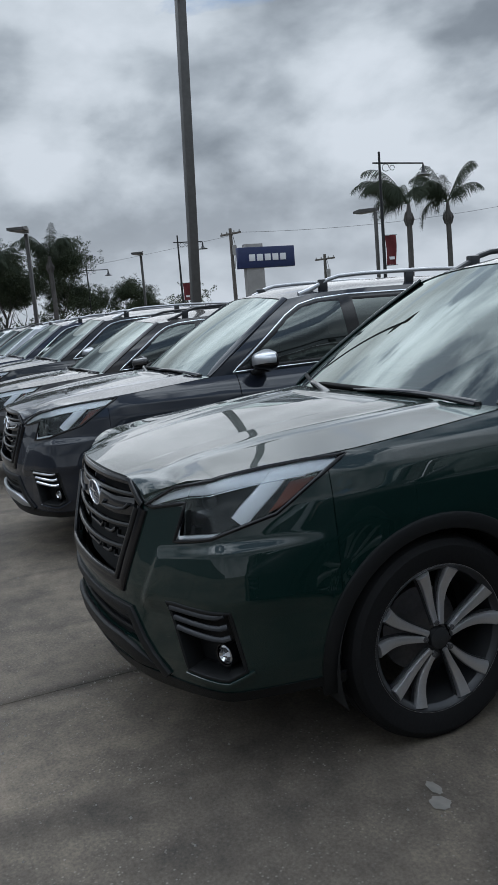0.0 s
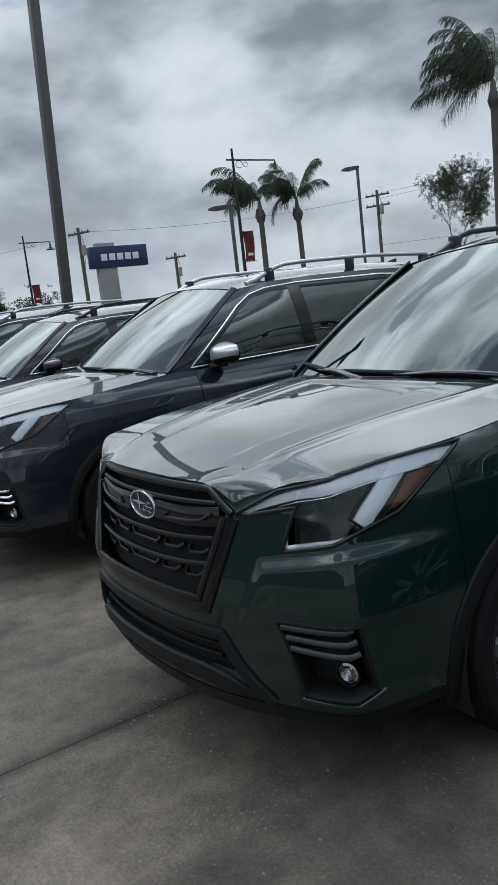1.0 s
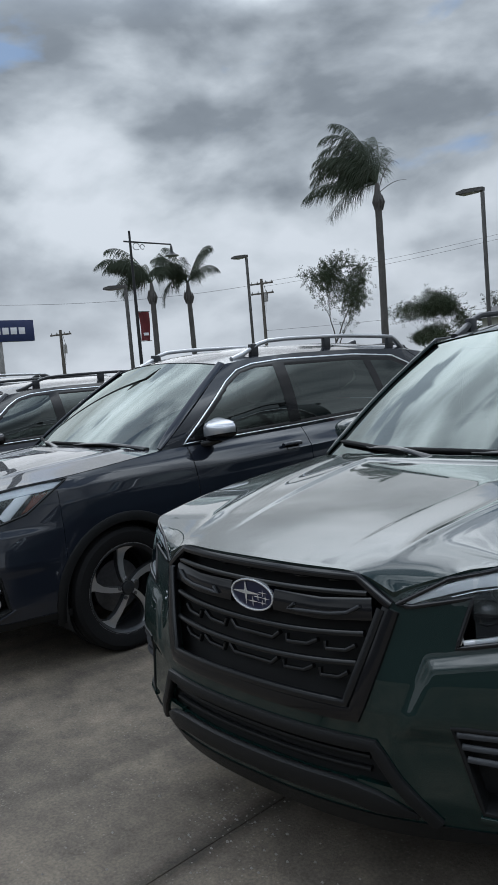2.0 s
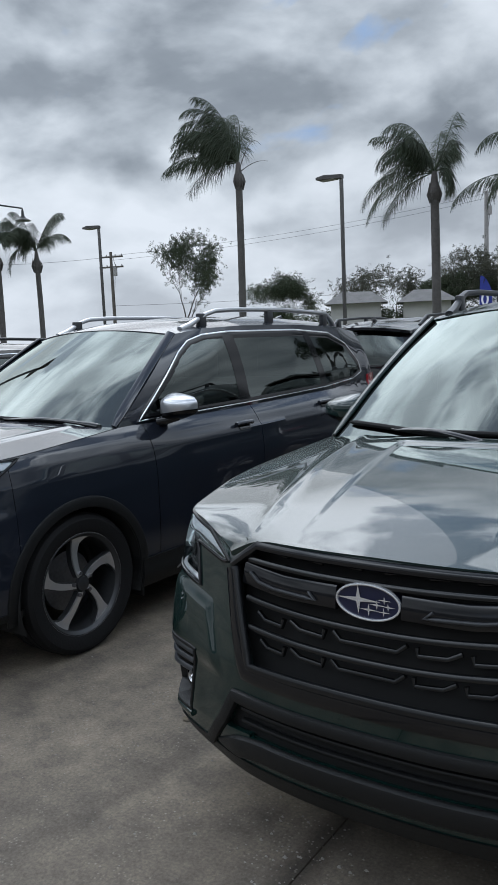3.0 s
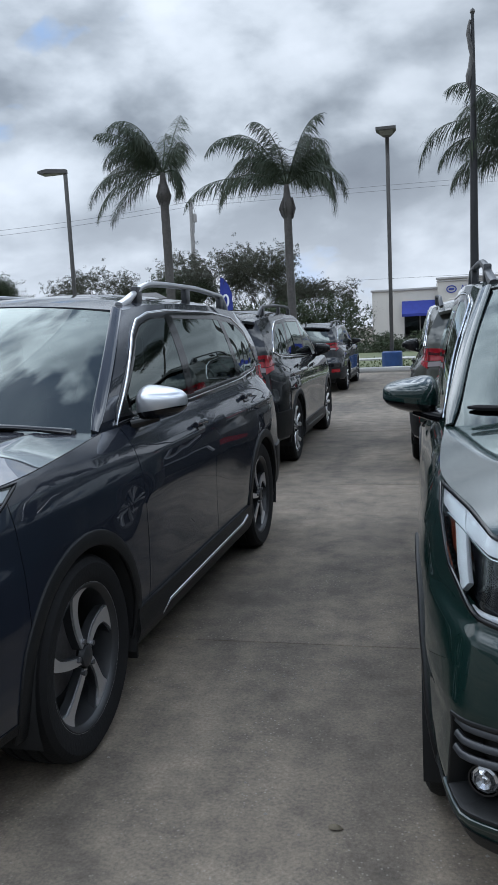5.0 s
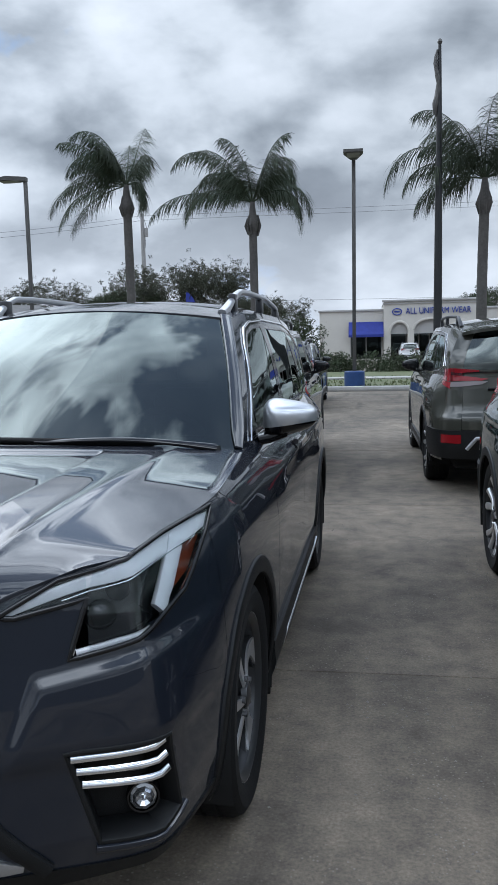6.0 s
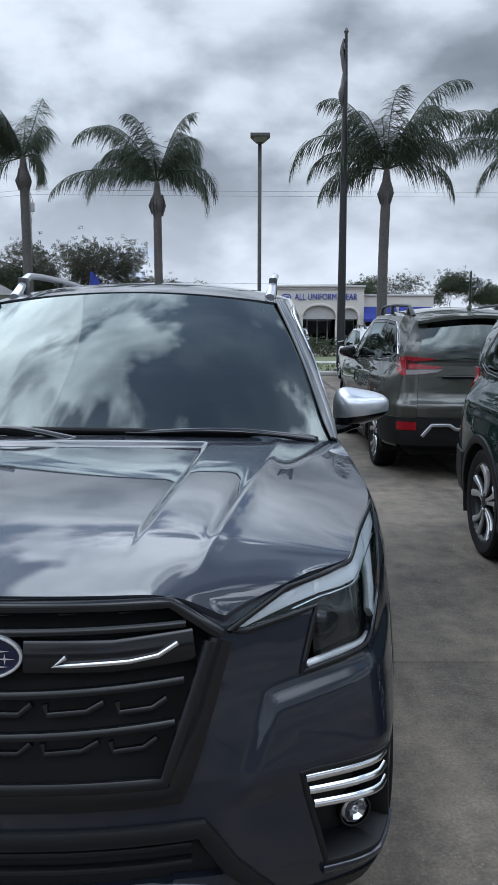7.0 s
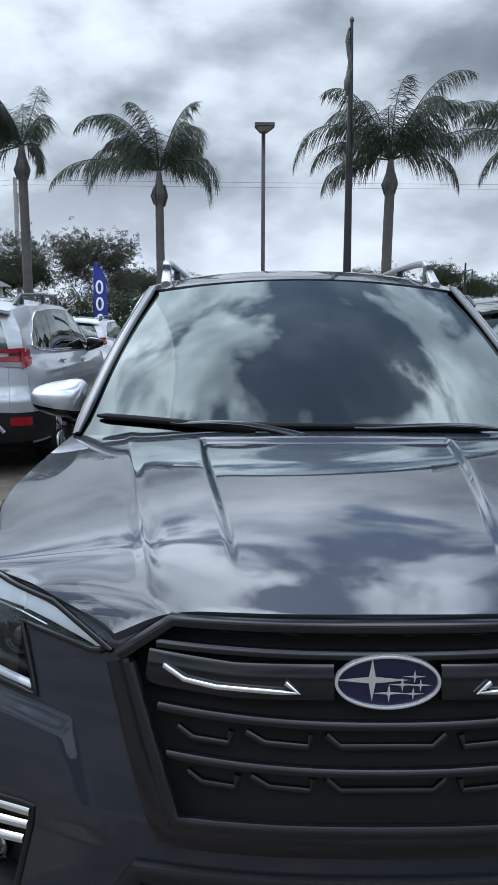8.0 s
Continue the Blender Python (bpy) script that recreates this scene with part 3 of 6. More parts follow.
def headlight(car, side, far=False):
    """The lamp that wraps round the corner, with a pale light guide and an amber reflector."""
    def q(points):
        return [(s * side, z) for s, z in points]
    tip, out = s_x(.483), s_y(.615)
    def zt(s):
        return z_top(s) - .004
    sa, sb = s_x(.522), s_x(.662)
    arm = [(tip, .888), (sa, .884), (sb, .912), (sb, zt(sb)), (s_x(.505), zt(s_x(.505)))]
    core = [(sb, .912), (s_x(.620), .789), (s_x(.765), .812), (s_y(.365), .868), (s_y(.50), .957), (out, 1.022), (s_y(.35), zt(s_y(.35))), (sb, zt(sb))]
    hole = [(tip, .888), (sa, .884), (sb, .912), (s_x(.620), .789), (s_x(.765), .812), (s_y(.365), .868), (s_y(.50), .957), (out, 1.022)] + [(lerp(out, tip, k / 6), zt(lerp(out, tip, k / 6))) for k in range(1, 6)]
    back = lambda co: Vector((-side * .5, .85, 0)).normalized()
    lamp = part("headlight", thicken(cut_sheet([q(arm), q(core)], .03, lambda s, z: raised(s, z, -.026)), .02, back), GLOSS_BLACK, car, "wrap-round headlamp with pale C-shaped light guide")
    part("seal", sweep([raised(s, z, .001) for s, z in along(q(hole), .025)], [skin_normal(s, z) for s, z in along(q(hole), .025)], rounded(.013, .012), closed=True), GLOSS_BLACK, lamp)
    top = [(lerp(s_x(.493), s_y(.60), k / 12), zt(lerp(s_x(.493), s_y(.60), k / 12)) - .023) for k in range(13)]
    part("light_guide", sweep([raised(s, z, -.006) for s, z in q(top)], [skin_normal(s, z) for s, z in q(top)], rounded(.037, .007), scale=[.45, .6, .7, .8, .9, .95, 1.0, 1.05, 1.1, 1.15, 1.1, .9, .5]), DRL, lamp, "pale upper light guide")
    part("guide_edge", trim_bar(q([(s, z - .021) for s, z in top[2:11]]), .004, .012, -.004), CHROME, lamp)
    down = [(s_y(.395), .985), (s_y(.350), .945), (s_y(.278), .885), (s_y(.246), .853)]
    part("light_guide", trim_bar(q(down), .054, .014, -.006), DRL, lamp, "broad pale light guide blade")
    part("light_guide", trim_bar(q([(s_y(.232), .826), (s_x(.72), .815), (s_x(.635), .801)]), .014, .012, -.008), DRL, lamp)
    part("amber_reflector", cut_sheet([q([(s_y(.345), .872), (s_y(.42), .896), (s_y(.530), .972), (s_y(.425), .960)])], .03, lambda s, z: raised(s, z, -.022)), AMBER, lamp, "amber side reflector")
    for x, z, r in ((.690, .872, .034), (.735, .925, .026)):
        lens = lathe([(.001, .012), (r * .6, .009), (r, 0), (r * 1.12, -.004), (r * 1.15, -.03)], 22)
        n = skin_normal(s_x(x) * side, z)
        bmesh.ops.transform(lens, matrix=Matrix.Translation(raised(s_x(x) * side, z, -.026)) @ n.to_track_quat("X", "Z").to_matrix().to_4x4(), verts=lens.verts)
        part("projector", lens, GLOSS_BLACK if x < .7 else SATIN_DARK, lamp, "round dark projector lens")
    part("chrome_edge", trim_bar(q([(sb - .002, .905), (s_x(.628), .797)]), .006, .012, -.006), CHROME, lamp)
    cover = part("cover", thicken(cut_sheet([q(arm), q(core)], .02, lambda s, z: raised(s, z, .003)), .008, back), GLASS_LAMP, lamp, "clear lamp cover")
    cover.visible_shadow = False
    return hole


def mirror(car, side, cap_mat):
    """Door mirror on a short arm."""
    def shell(u, v, grow=1.0):
        # a rounded wedge, wide and flat at the back
        a, b = u * math.tau, (v - .5) * math.pi
        c, s = math.cos(a), math.sin(a)
        ex = lambda t, e: math.copysign(abs(t) ** e, t)
        x = .104 * ex(math.cos(b), .55) * ex(c, .6)
        z = .088 * ex(math.sin(b), .6)
        y = .100 * ex(math.cos(b), .6) * ex(s, .75)
        if y < 0:
            y *= 1.15 * (1 - .35 * (x / .104) * 1.0 * (1 if x > 0 else 0))
            z *= 1 - .18 * smooth(0, .08, -y)
        else:
            y *= .35
        z *= lerp(1.04, .50, (x / .104 + 1) / 2)
        z += .006 * (x / .104)
        return Vector((x * grow, y * grow, z * grow))
    at = Vector((.908 * side, 1.665, 1.160))
    place = lambda p: Vector((at.x + p.x * side, at.y + p.y, at.z + p.z))
    body = part("wing_mirror", grid(lambda u, v: place(shell(u, v)), 32, 16), GLOSS_BLACK, car, "door mirror housing")
    part("mirror_cap", grid(lambda u, v: place(shell(u, lerp(.44, 1.0, v), 1.03)), 32, 12, lambda u, v: .5 < u < 1.0 or v > .6), cap_mat, body, "silver mirror cap" if cap_mat == SATIN else "painted mirror cap")
    pts = [Vector((.775 * side, 1.60, 1.080)), Vector((.82 * side, 1.625, 1.087)), Vector((.88 * side, 1.655, 1.106))]
    part("mirror_arm", sweep(pts, [Vector((0, 0, 1))] * 3, rounded(.085, .045)), GLOSS_BLACK, body)
    part("mirror_glass", grid(lambda u, v: at + Vector((side * lerp(-.080, .080, u), .028, lerp(-.055, .055, v) * lerp(1, .6, u) + .006 * lerp(-1, 1, u))), 2, 2), CHROME, body)


def build_car(name, label, coat, style, bright, rails):
    """One car with all its parts; bright: silver trim, cap and stripes."""
    car = root(name, label, "car", "parked cars")
    trim = CHROME if bright else SATIN_DARK
    # front: bumper cover with openings
    grille = [(-s_x(.36), .957), (s_x(.36), .957), (s_x(.456), .884), (s_x(.354), .618), (-s_x(.354), .618), (-s_x(.456), .884)]
    intake = [(-s_x(.402), .533), (s_x(.402), .533), (s_x(.465), .424), (-s_x(.465), .424)]
    pocket = [(s_x(.606), .602), (s_x(.794), .590), (s_x(.806), .400), (s_x(.785), .372), (s_x(.664), .384)]
    pocket_r = [(-s, z) for s, z in pocket]
    lamp_holes = [headlight(car, 1), [(-s, z) for s, z in headlight(car, -1)]]
    end = s_y(.545)
    front = grid(lambda u, v: skin(lerp(-end, end, u), lerp(max(.310, z_low(lerp(end, -end, u), .310)), z_top(lerp(-end, end, u)), v)), 300, 88,
                 lambda u, v: not any(inside(h, lerp(-end, end, u), lerp(z_low(lerp(-end, end, u), .310), z_top(lerp(-end, end, u)), v)) for h in (grille, intake, pocket, pocket_r, *lamp_holes)))
    part("front_bumper", rim_in(front, .02, lambda p: Vector((p.x * .6, p.y + .5, p.z))), coat, car)
    # grille: recessed back, frame, bars, emblem
    deep = part("grille", grid(lambda u, v: skin(lerp(-s_x(.46), s_x(.46), u), lerp(.60, .97, v), -.055), 24, 8), VOID, car, "black grille with notched bars")
    part("grille_frame", trim_bar([(s_x(.468), .876), (s_x(.368), .606), (-s_x(.368), .606), (-s_x(.468), .876)], .050, .030, -.004), GLOSS_BLACK, deep, "dark bevelled grille frame")
    part("grille_frame_edge", trim_bar([(s_x(.444), .876), (s_x(.348), .632), (-s_x(.348), .632), (-s_x(.444), .876)], .024, .020, .007), GRILLE_DARK, deep)
    part("grille_top", trim_bar([(s_x(.468), .885), (s_x(.372), .950), (-s_x(.372), .950), (-s_x(.468), .885)], .028, .026, -.002), GLOSS_BLACK, deep, "black upper grille bar")
    for z0, x1, lift in ((.902, .40, .004), (.790, .392, .012), (.716, .372, .012)):
        pts = [(s_x(abs(x)) * (1 if x > 0 else -1), z0 + lift * (x / .4) ** 2 * 1.4) for x in np.linspace(-x1, x1, 25)]
        part("grille_bar", sweep([skin(s, z, -.010) for s, z in pts], [skin_normal(s, z) for s, z in pts], rounded(.018, .022)), GRILLE_DARK, deep)
    for z0, spans in ((.930, ((.03, .11), (.15, .25), (.27, .34))), (.748, ((.128, .240), (.265, .360))), (.678, ((.124, .230), (.252, .340)))):
        for a, b in spans:
            for sg in (-1, 1):
                pts = [(s_x(a) * sg, z0 + .020), (s_x(a + .004) * sg, z0), (s_x(lerp(a, b, .7)) * sg, z0 + .004), (s_x(b) * sg, z0 + .020)]
                part("grille_tab", sweep([skin(s, z, -.026) for s, z in pts], [skin_normal(s, z) for s, z in pts], rounded(.013, .016)), GRILLE_DARK if z0 < .9 else GLOSS_BLACK, deep)
    for z0 in (.748, .678):
        pts = [(-s_x(.102), z0 + .020), (-s_x(.078), z0 + .001), (s_x(.078), z0 + .001), (s_x(.102), z0 + .020)]
        part("grille_tab", sweep([skin(s, z, -.026) for s, z in pts], [skin_normal(s, z) for s, z in pts], rounded(.013, .016)), GRILLE_DARK, deep)
    for sg in (-1, 1):
        wing = [(s_x(.09) * sg, .862), (s_x(.26) * sg, .860), (s_x(.415) * sg, .872)]
        part("grille_wing", trim_bar(wing, .064, .022, -.012), GLOSS_BLACK, deep, "gloss black wing beside the emblem")
        hook = [(s_x(.172) * sg, .862), (s_x(.150) * sg, .846), (s_x(.29) * sg, .850), (s_x(.345) * sg, .858), (s_x(.382) * sg, .878)]
        part("grille_accent", trim_bar(hook, .010, .010, .004), trim, deep, "thin accent strip")
    disc = bmesh.new()
    def oval(rx, rz, y, n=40):
        return [disc.verts.new((rx * math.cos(k * math.tau / n), y, .862 + rz * math.sin(k * math.tau / n))) for k in range(n)]
    a, b = oval(.082, .042, -.006), oval(.082, .042, .03)
    disc.faces.new(a)
    for k in range(40):
        disc.faces.new((a[k], b[k], b[(k + 1) % 40], a[(k + 1) % 40]))
    badge = part("emblem", disc, EMBLEM_BLUE, deep, "blue oval emblem with silver rim and sparks")
    ring = [Vector((.085 * math.cos(k * math.tau / 48), -.006, .862 + .0445 * math.sin(k * math.tau / 48))) for k in range(48)]
    pb = sweep(ring, [Vector((0, -1, 0))] * 48, rounded(.0062, .012), closed=True)
    # small plain sparks on the badge, in silver
    for cx, cz, r in ((-.026, .004, .050), (.044, .010, .016), (.024, -.004, .018), (.054, -.005, .016), (.042, -.020, .016), (.002, -.019, .022)):
        star = [pb.verts.new((cx + (r if k % 4 == 0 else (r * .75 if k % 4 == 2 else r * .16)) * math.cos(k * math.tau / 8) * (1.25 if k % 4 == 0 else 1), -.0085, .862 + cz + (r * .16 if k % 2 else r * .75) * math.sin(k * math.tau / 8))) for k in range(8)]
        pb.faces.new(star)
    me = bpy.data.meshes.new("emblem_rim")
    pb.to_mesh(me)
    pb.free()
    me.materials.append(BADGE_SILVER)
    rim_ob = new("emblem_rim", me)
    rim_ob.parent = car
    me.polygons.foreach_set("use_smooth", [True] * len(me.polygons))
    me.set_sharp_from_angle(angle=radians(40))
    # lower intake and lip
    low = part("lower_intake", grid(lambda u, v: skin(lerp(-s_x(.53), s_x(.53), u), lerp(.33, .60, v), -.030), 20, 4), VOID, car, "black lower air intake")
    for z in (.455, .490):
        part("intake_slat", sweep([skin(s_x(abs(x)) * (1 if x > 0 else -1), z, -.016) for x in np.linspace(-.4, .4, 11)], [Vector((0, -1, 0))] * 11, rounded(.012, .02)), PLASTIC, low)
    part("intake_frame", trim_bar([(s_x(.560), .335), (s_x(.470), .440), (s_x(.415), .528), (-s_x(.415), .528), (-s_x(.470), .440), (-s_x(.560), .335)], .038, .024, .002), PLASTIC, low, "black trapezoid intake frame")
    lip_line = [(s, .392 - .052 * smooth(s_x(.3), s_x(.59), abs(s))) for s in np.linspace(-s_x(.515), s_x(.515), 41)]
    part("lip", sweep([raised(s, z, .001) for s, z in lip_line], [skin_normal(s, z) for s, z in lip_line], rounded(.066, .028), scale=[min(1.0, .25 + .19 * min(k, 40 - k)) for k in range(41)]), SATIN if bright else PLASTIC, low, "silver skid lip" if bright else "dark skid lip")
    skirt = grid(lambda u, v: skin(lerp(-end, end, u), lerp(lerp(.276, .292, smooth(.45, .62, abs(2 * u - 1))), .336 - .008 * abs(2 * u - 1), v), .004), 90, 5)
    part("chin", rim_in(skirt, .03, lambda p: Vector((p.x * .6, p.y + .5, p.z))), PLASTIC, car, "black lower bumper edge")
    # fog lamp pockets
    for sg in (-1, 1):
        pk = part("fog_pocket", cut_sheet([[(s * sg, z) for s, z in pocket]], .03, lambda s, z: raised(s, z, -.075)), PLASTIC, car, "black fog lamp recess with three strips")
        ptl = along([(s * sg, z) for s, z in pocket + pocket[:1]], .03)[:-1]
        part("pocket_rim", sweep([raised(s, z, -.034) for s, z in ptl], [skin_normal(s, z) for s, z in ptl], rounded(.014, .078), closed=True), PLASTIC, pk)
        for a, b in (((.614, .585), (.786, .576)), ((.624, .553), (.790, .539)), ((.634, .522), (.793, .503))):
            pts = [(lerp(s_x(a[0]), s_x(b[0]), t) * sg, lerp(a[1], b[1], t) + (.010 * smooth(.85, 1, t))) for t in np.linspace(0, 1, 9)]
            part("strip", sweep([raised(s, z, -.002) for s, z in pts], [(skin_normal(s, z) + Vector((0, 0, .5))).normalized() for s, z in pts], rounded(.018, .014)), trim, pk, "chrome strip" if bright else "dark strip")
        n = (skin_normal(s_x(.742) * sg, .436) + Vector((0, -.6, 0))).normalized()
        for nm, prof, mt in (("fog_lamp", [(.001, .010), (.009, .002), (.018, .009), (.025, .000), (.032, -.003)], FOG_LENS), ("fog_bezel", [(.033, .002), (.037, .003), (.041, -.03)], GLOSS_BLACK)):
            bmx = lathe(prof, 24 if nm == "fog_bezel" else 9)
            bmesh.ops.transform(bmx, matrix=Matrix.Translation(raised(s_x(.768) * sg, .436, -.052)) @ n.to_track_quat("X", "Z").to_matrix().to_4x4(), verts=bmx.verts)
            part(nm, bmx, mt, pk, "round clear fog lamp" if nm == "fog_lamp" else "", angle=12 if nm == "fog_lamp" else 35)
        part("pocket_sill", trim_bar([(s_x(.655) * sg, .372), (s_x(.785) * sg, .358), (s_x(.812) * sg, .396)], .018, .016, .003), coat, pk)
    # bonnet with folded edge
    hood = bonnet_sheet()
    part("bonnet", rim_in(hood, .014, lambda p: Vector((p.x * .9, lerp(p.y, .7, .06), p.z - .3))), coat, car, "sculpted bonnet with sharp creases", angle=50)
    # sides
    gap = .0028
    for sg in (-1, 1):
        part("fender", panel(end + gap, s_y(1.455), base=.30, mirror=sg, holes=[lamp_holes[0]]), coat, car)
        d1 = part("front_door", panel(s_y(1.455) + 2 * gap, s_y(2.475), base=.335, mirror=sg), coat, car)
        d2 = part("rear_door", panel(s_y(2.475) + 2 * gap, s_y(3.46), base=.335, mirror=sg), coat, car)
        part("quarter_panel", panel(s_y(3.46) + 2 * gap, s_y(4.40), base=.32, mirror=sg), coat, car)
        for dd, y, z in ((d1, 2.29, .985), (d2, 3.32, 1.028)):
            s0 = s_y(y)
            part("door_handle", trim_bar([((s0 - .085) * sg, z), ((s0 - .06) * sg, z + .004), ((s0 + .06) * sg, z + .004), ((s0 + .085) * sg, z)], .026, .026, .020), coat, dd, "painted pull handle")
            part("handle_cup", trim_bar([((s0 - .05) * sg, z - .004), ((s0 + .05) * sg, z - .004)], .05, .006, .0015), GLOSS_BLACK, dd)
        # sill cladding and arch mouldings
        y0, y1 = 1.315, 3.18
        clad = part("sill_cladding", rim_in(grid(lambda u, v: skin(lerp(s_y(y0), s_y(y1), u) * sg, lerp(.215, .375, v), .014 + .014 * math.sin(math.pi * min(1, v * 1.3))), 60, 6), .03, lambda p: Vector((p.x * .6, p.y, p.z))), PLASTIC, car, "black sill cladding")
        part("sill_strip", trim_bar([(s_y(1.58) * sg, .268), (s_y(1.66) * sg, .300), (s_y(2.95) * sg, .310), (s_y(3.05) * sg, .335)], .018, .012, .022), SATIN if bright else SATIN_DARK, clad, "silver sill strip" if bright else "")
        for yw in ARCHES:
            pts = []
            for k in range(29):
                a = radians(lerp(-12, 192, k / 28))
                pts.append((s_y(yw + .418 * math.cos(a)) * sg, .345 + .418 * math.sin(a)))
            pts = [(s, max(.20, z)) for s, z in pts]
            part("arch_moulding", sweep([raised(s, z, .000) for s, z in pts], [skin_normal(s, z) for s, z in pts], rounded(.056, .018)), PLASTIC, car, "black wheel arch moulding")
            well = grid(lambda u, v: Vector((lerp(.50, .868, v) * sg, yw + .398 * math.cos(radians(lerp(-20, 200, u))), .345 + .398 * math.sin(radians(lerp(-20, 200, u))))), 24, 2)
            part("wheel_well", well, VOID, car)
        part("mud_flap", box((.70 if sg > 0 else -.86), (.86 if sg > 0 else -.70), ARCHES[0] + .395, ARCHES[0] + .415, .17, .42, .006), PLASTIC, car)
        for yw in ARCHES:
            wheel(car, .750 * sg, yw, sg, style)
        # cabin side: painted posts, glass, bright outline
        def keep(u, v, sg=sg):
            p = flank(u, v, 1)
            return not inside(HOLE, p.y, p.z)
        cy, cz = 2.8, 1.33
        HOLE = [(lerp(y, cy, .02), lerp(z, cz, .10)) for y, z in WINDOW_OUTLINE]
        part("cabin_side", rim_in(grid(lambda u, v: flank(u, v, sg), 150, 26, keep), .02, lambda p: Vector((0, p.y, p.z))), coat, car)
        band = along(WINDOW_OUTLINE + WINDOW_OUTLINE[:1], .05)[:-1]
        inner = [(lerp(y, cy, .022), lerp(z, cz, .10)) for y, z in band]
        nrm = [Vector((sg, 0, .35)).normalized()] * len(band)
        part("window_seal", sweep([flank_at(y, z, sg, .001) for y, z in inner], nrm, rounded(.046, .008), closed=True), GLOSS_BLACK, car, "black window surround")
        part("window_trim", sweep([flank_at(y, z, sg, .005) for y, z in band], nrm, rounded(.013, .010), closed=True), CHROME, car, "bright window line")
        for nm, poly in PANES.items():
            pane = part(nm, cut_sheet([poly], .05, lambda y, z: flank_at(y, z, sg, .004)), GLASS_DOOR if nm in ("quarter_light", "front_door_glass") else GLASS_SIDE, car, "dark tinted window pane")
            pane.visible_shadow = False
        part("door_post", cut_sheet([[(2.375, 1.105), (2.485, 1.105), (2.445, 1.575), (2.335, 1.575)]], .06, lambda y, z: flank_at(y, z, sg, .0055)), GLOSS_BLACK, car, "black centre post")
        part("rear_post", cut_sheet([[(3.43, 1.13), (3.52, 1.14), (3.38, 1.56), (3.29, 1.57)]], .06, lambda y, z: flank_at(y, z, sg, .0055)), GLOSS_BLACK, car)
        # windshield post
        uu = 1 if sg > 0 else 0
        ln = [lerp(0, 1, k / 12) for k in range(13)]
        pts = [SHIELD(lerp(.5, uu, .975), v).lerp(flank(0, v, sg), .45) + Vector((.002 * sg, -.003, .006)) for v in ln]
        part("windshield_post", sweep(pts, [Vector((sg * .55, -.55, .6)).normalized()] * 13, rounded(.052, .018), scale=[.55, .9] + [1.0] * 11), coat, car)
        mirror(car, sg, SATIN if bright else coat)
        if rails:
            pts, nrm = [], []
            for k in range(25):
                t = k / 24
                y = lerp(2.10, 4.02, t)
                u = lerp(.5, uu, .885)
                base = roof_at(u, (y - 1.95) / 2.35)
                lift = .088 * smooth(0, .17, t) * (1 - smooth(.92, 1, t)) - .004
                pts.append(base + Vector((0, 0, lift)))
                nrm.append(Vector((0, 0, 1)))
            rl = part("roof_rail", sweep(pts, nrm, rounded(.034, .030), scale=[1.25 if k in (0, 1, 23, 24) else 1.0 for k in range(25)]), SATIN if bright else SATIN_DARK, car, "raised roof rail")
            for y in (2.28, 3.02, 3.82):
                base = roof_at(lerp(.5, uu, .885), (y - 1.95) / 2.35)
                part("rail_foot", box(base.x - .018, base.x + .018, y - .035, y + .035, base.z - .01, base.z + .076, .008), SATIN_DARK, rl)
    # glass and roof
    ws = part("windshield", grid(lambda u, v: SHIELD(u, lerp(-.01, 1.0, v)), 30, 16), GLASS_FRONT, car, "sloped windshield mirroring the clouds")
    ws.visible_shadow = False
    frit = bmesh.new()
    def band_at(u0, u1, v0, v1, nu, nv, up=-.006):
        g = grid(lambda u, v: SHIELD(lerp(u0, u1, u), lerp(v0, v1, v)) + Vector((0, .004, up)), nu, nv)
        me2 = bpy.data.meshes.new("t")
        g.to_mesh(me2)
        g.free()
        frit.from_mesh(me2)
        bpy.data.meshes.remove(me2)
    band_at(.02, .98, .0, .085, 24, 2)
    band_at(.02, .98, .945, 1, 24, 2)
    band_at(.015, .065, .0, 1, 2, 16)
    band_at(.935, .985, .0, 1, 2, 16)
    part("windshield_border", frit, GLOSS_BLACK, ws, "black enamel border")
    part("cowl_panel", grid(lambda u, v: bonnet_back(u).lerp(cowl(u) + Vector((0, .03, 0)), v) + Vector((0, 0, -.020 - .012 * math.sin(math.pi * v))), 30, 4), PLASTIC, car, "black cowl below the windshield")
    for u0, v0, u1, v1, pivot, hold in ((.035, .085, .37, .020, .46, .20), (.33, .046, .84, .022, .95, .56)):
        def on_glass(u, v, up):
            return SHIELD(u, v) + Vector((0, -.55 * up, .83 * up))
        vh = lerp(v0, v1, (hold - u0) / (u1 - u0))
        arm_pts = [on_glass(lerp(pivot, hold, t), lerp(-.012, vh, t ** .8), .014 + .022 * math.sin(math.pi * min(1, t * 1.1))) for t in np.linspace(0, 1, 17)]
        arm = part("wiper", sweep(arm_pts, [Vector((0, -.55, .83))] * 17, rounded(.022, .012), scale=[1.5, 1.4, 1.2] + [lerp(1.05, .6, k / 13) for k in range(14)]), GLOSS_BLACK, car, "black curved wiper arm")
        blade_pts = [on_glass(lerp(u0, u1, t), lerp(v0, v1, t) + .006 * math.sin(math.pi * t), .012) for t in np.linspace(0, 1, 17)]
        part("blade", sweep(blade_pts, [Vector((0, -.55, .83))] * 17, rounded(.020, .018), scale=[.5] + [1.0] * 15 + [.5]), RUBBER, arm, "black rubber wiper blade")
        part("pivot_cap", lathe([(.001, .022), (.014, .020), (.018, .0)], 12, "z"), GLOSS_BLACK, arm).location = on_glass(pivot, -.012, .0)
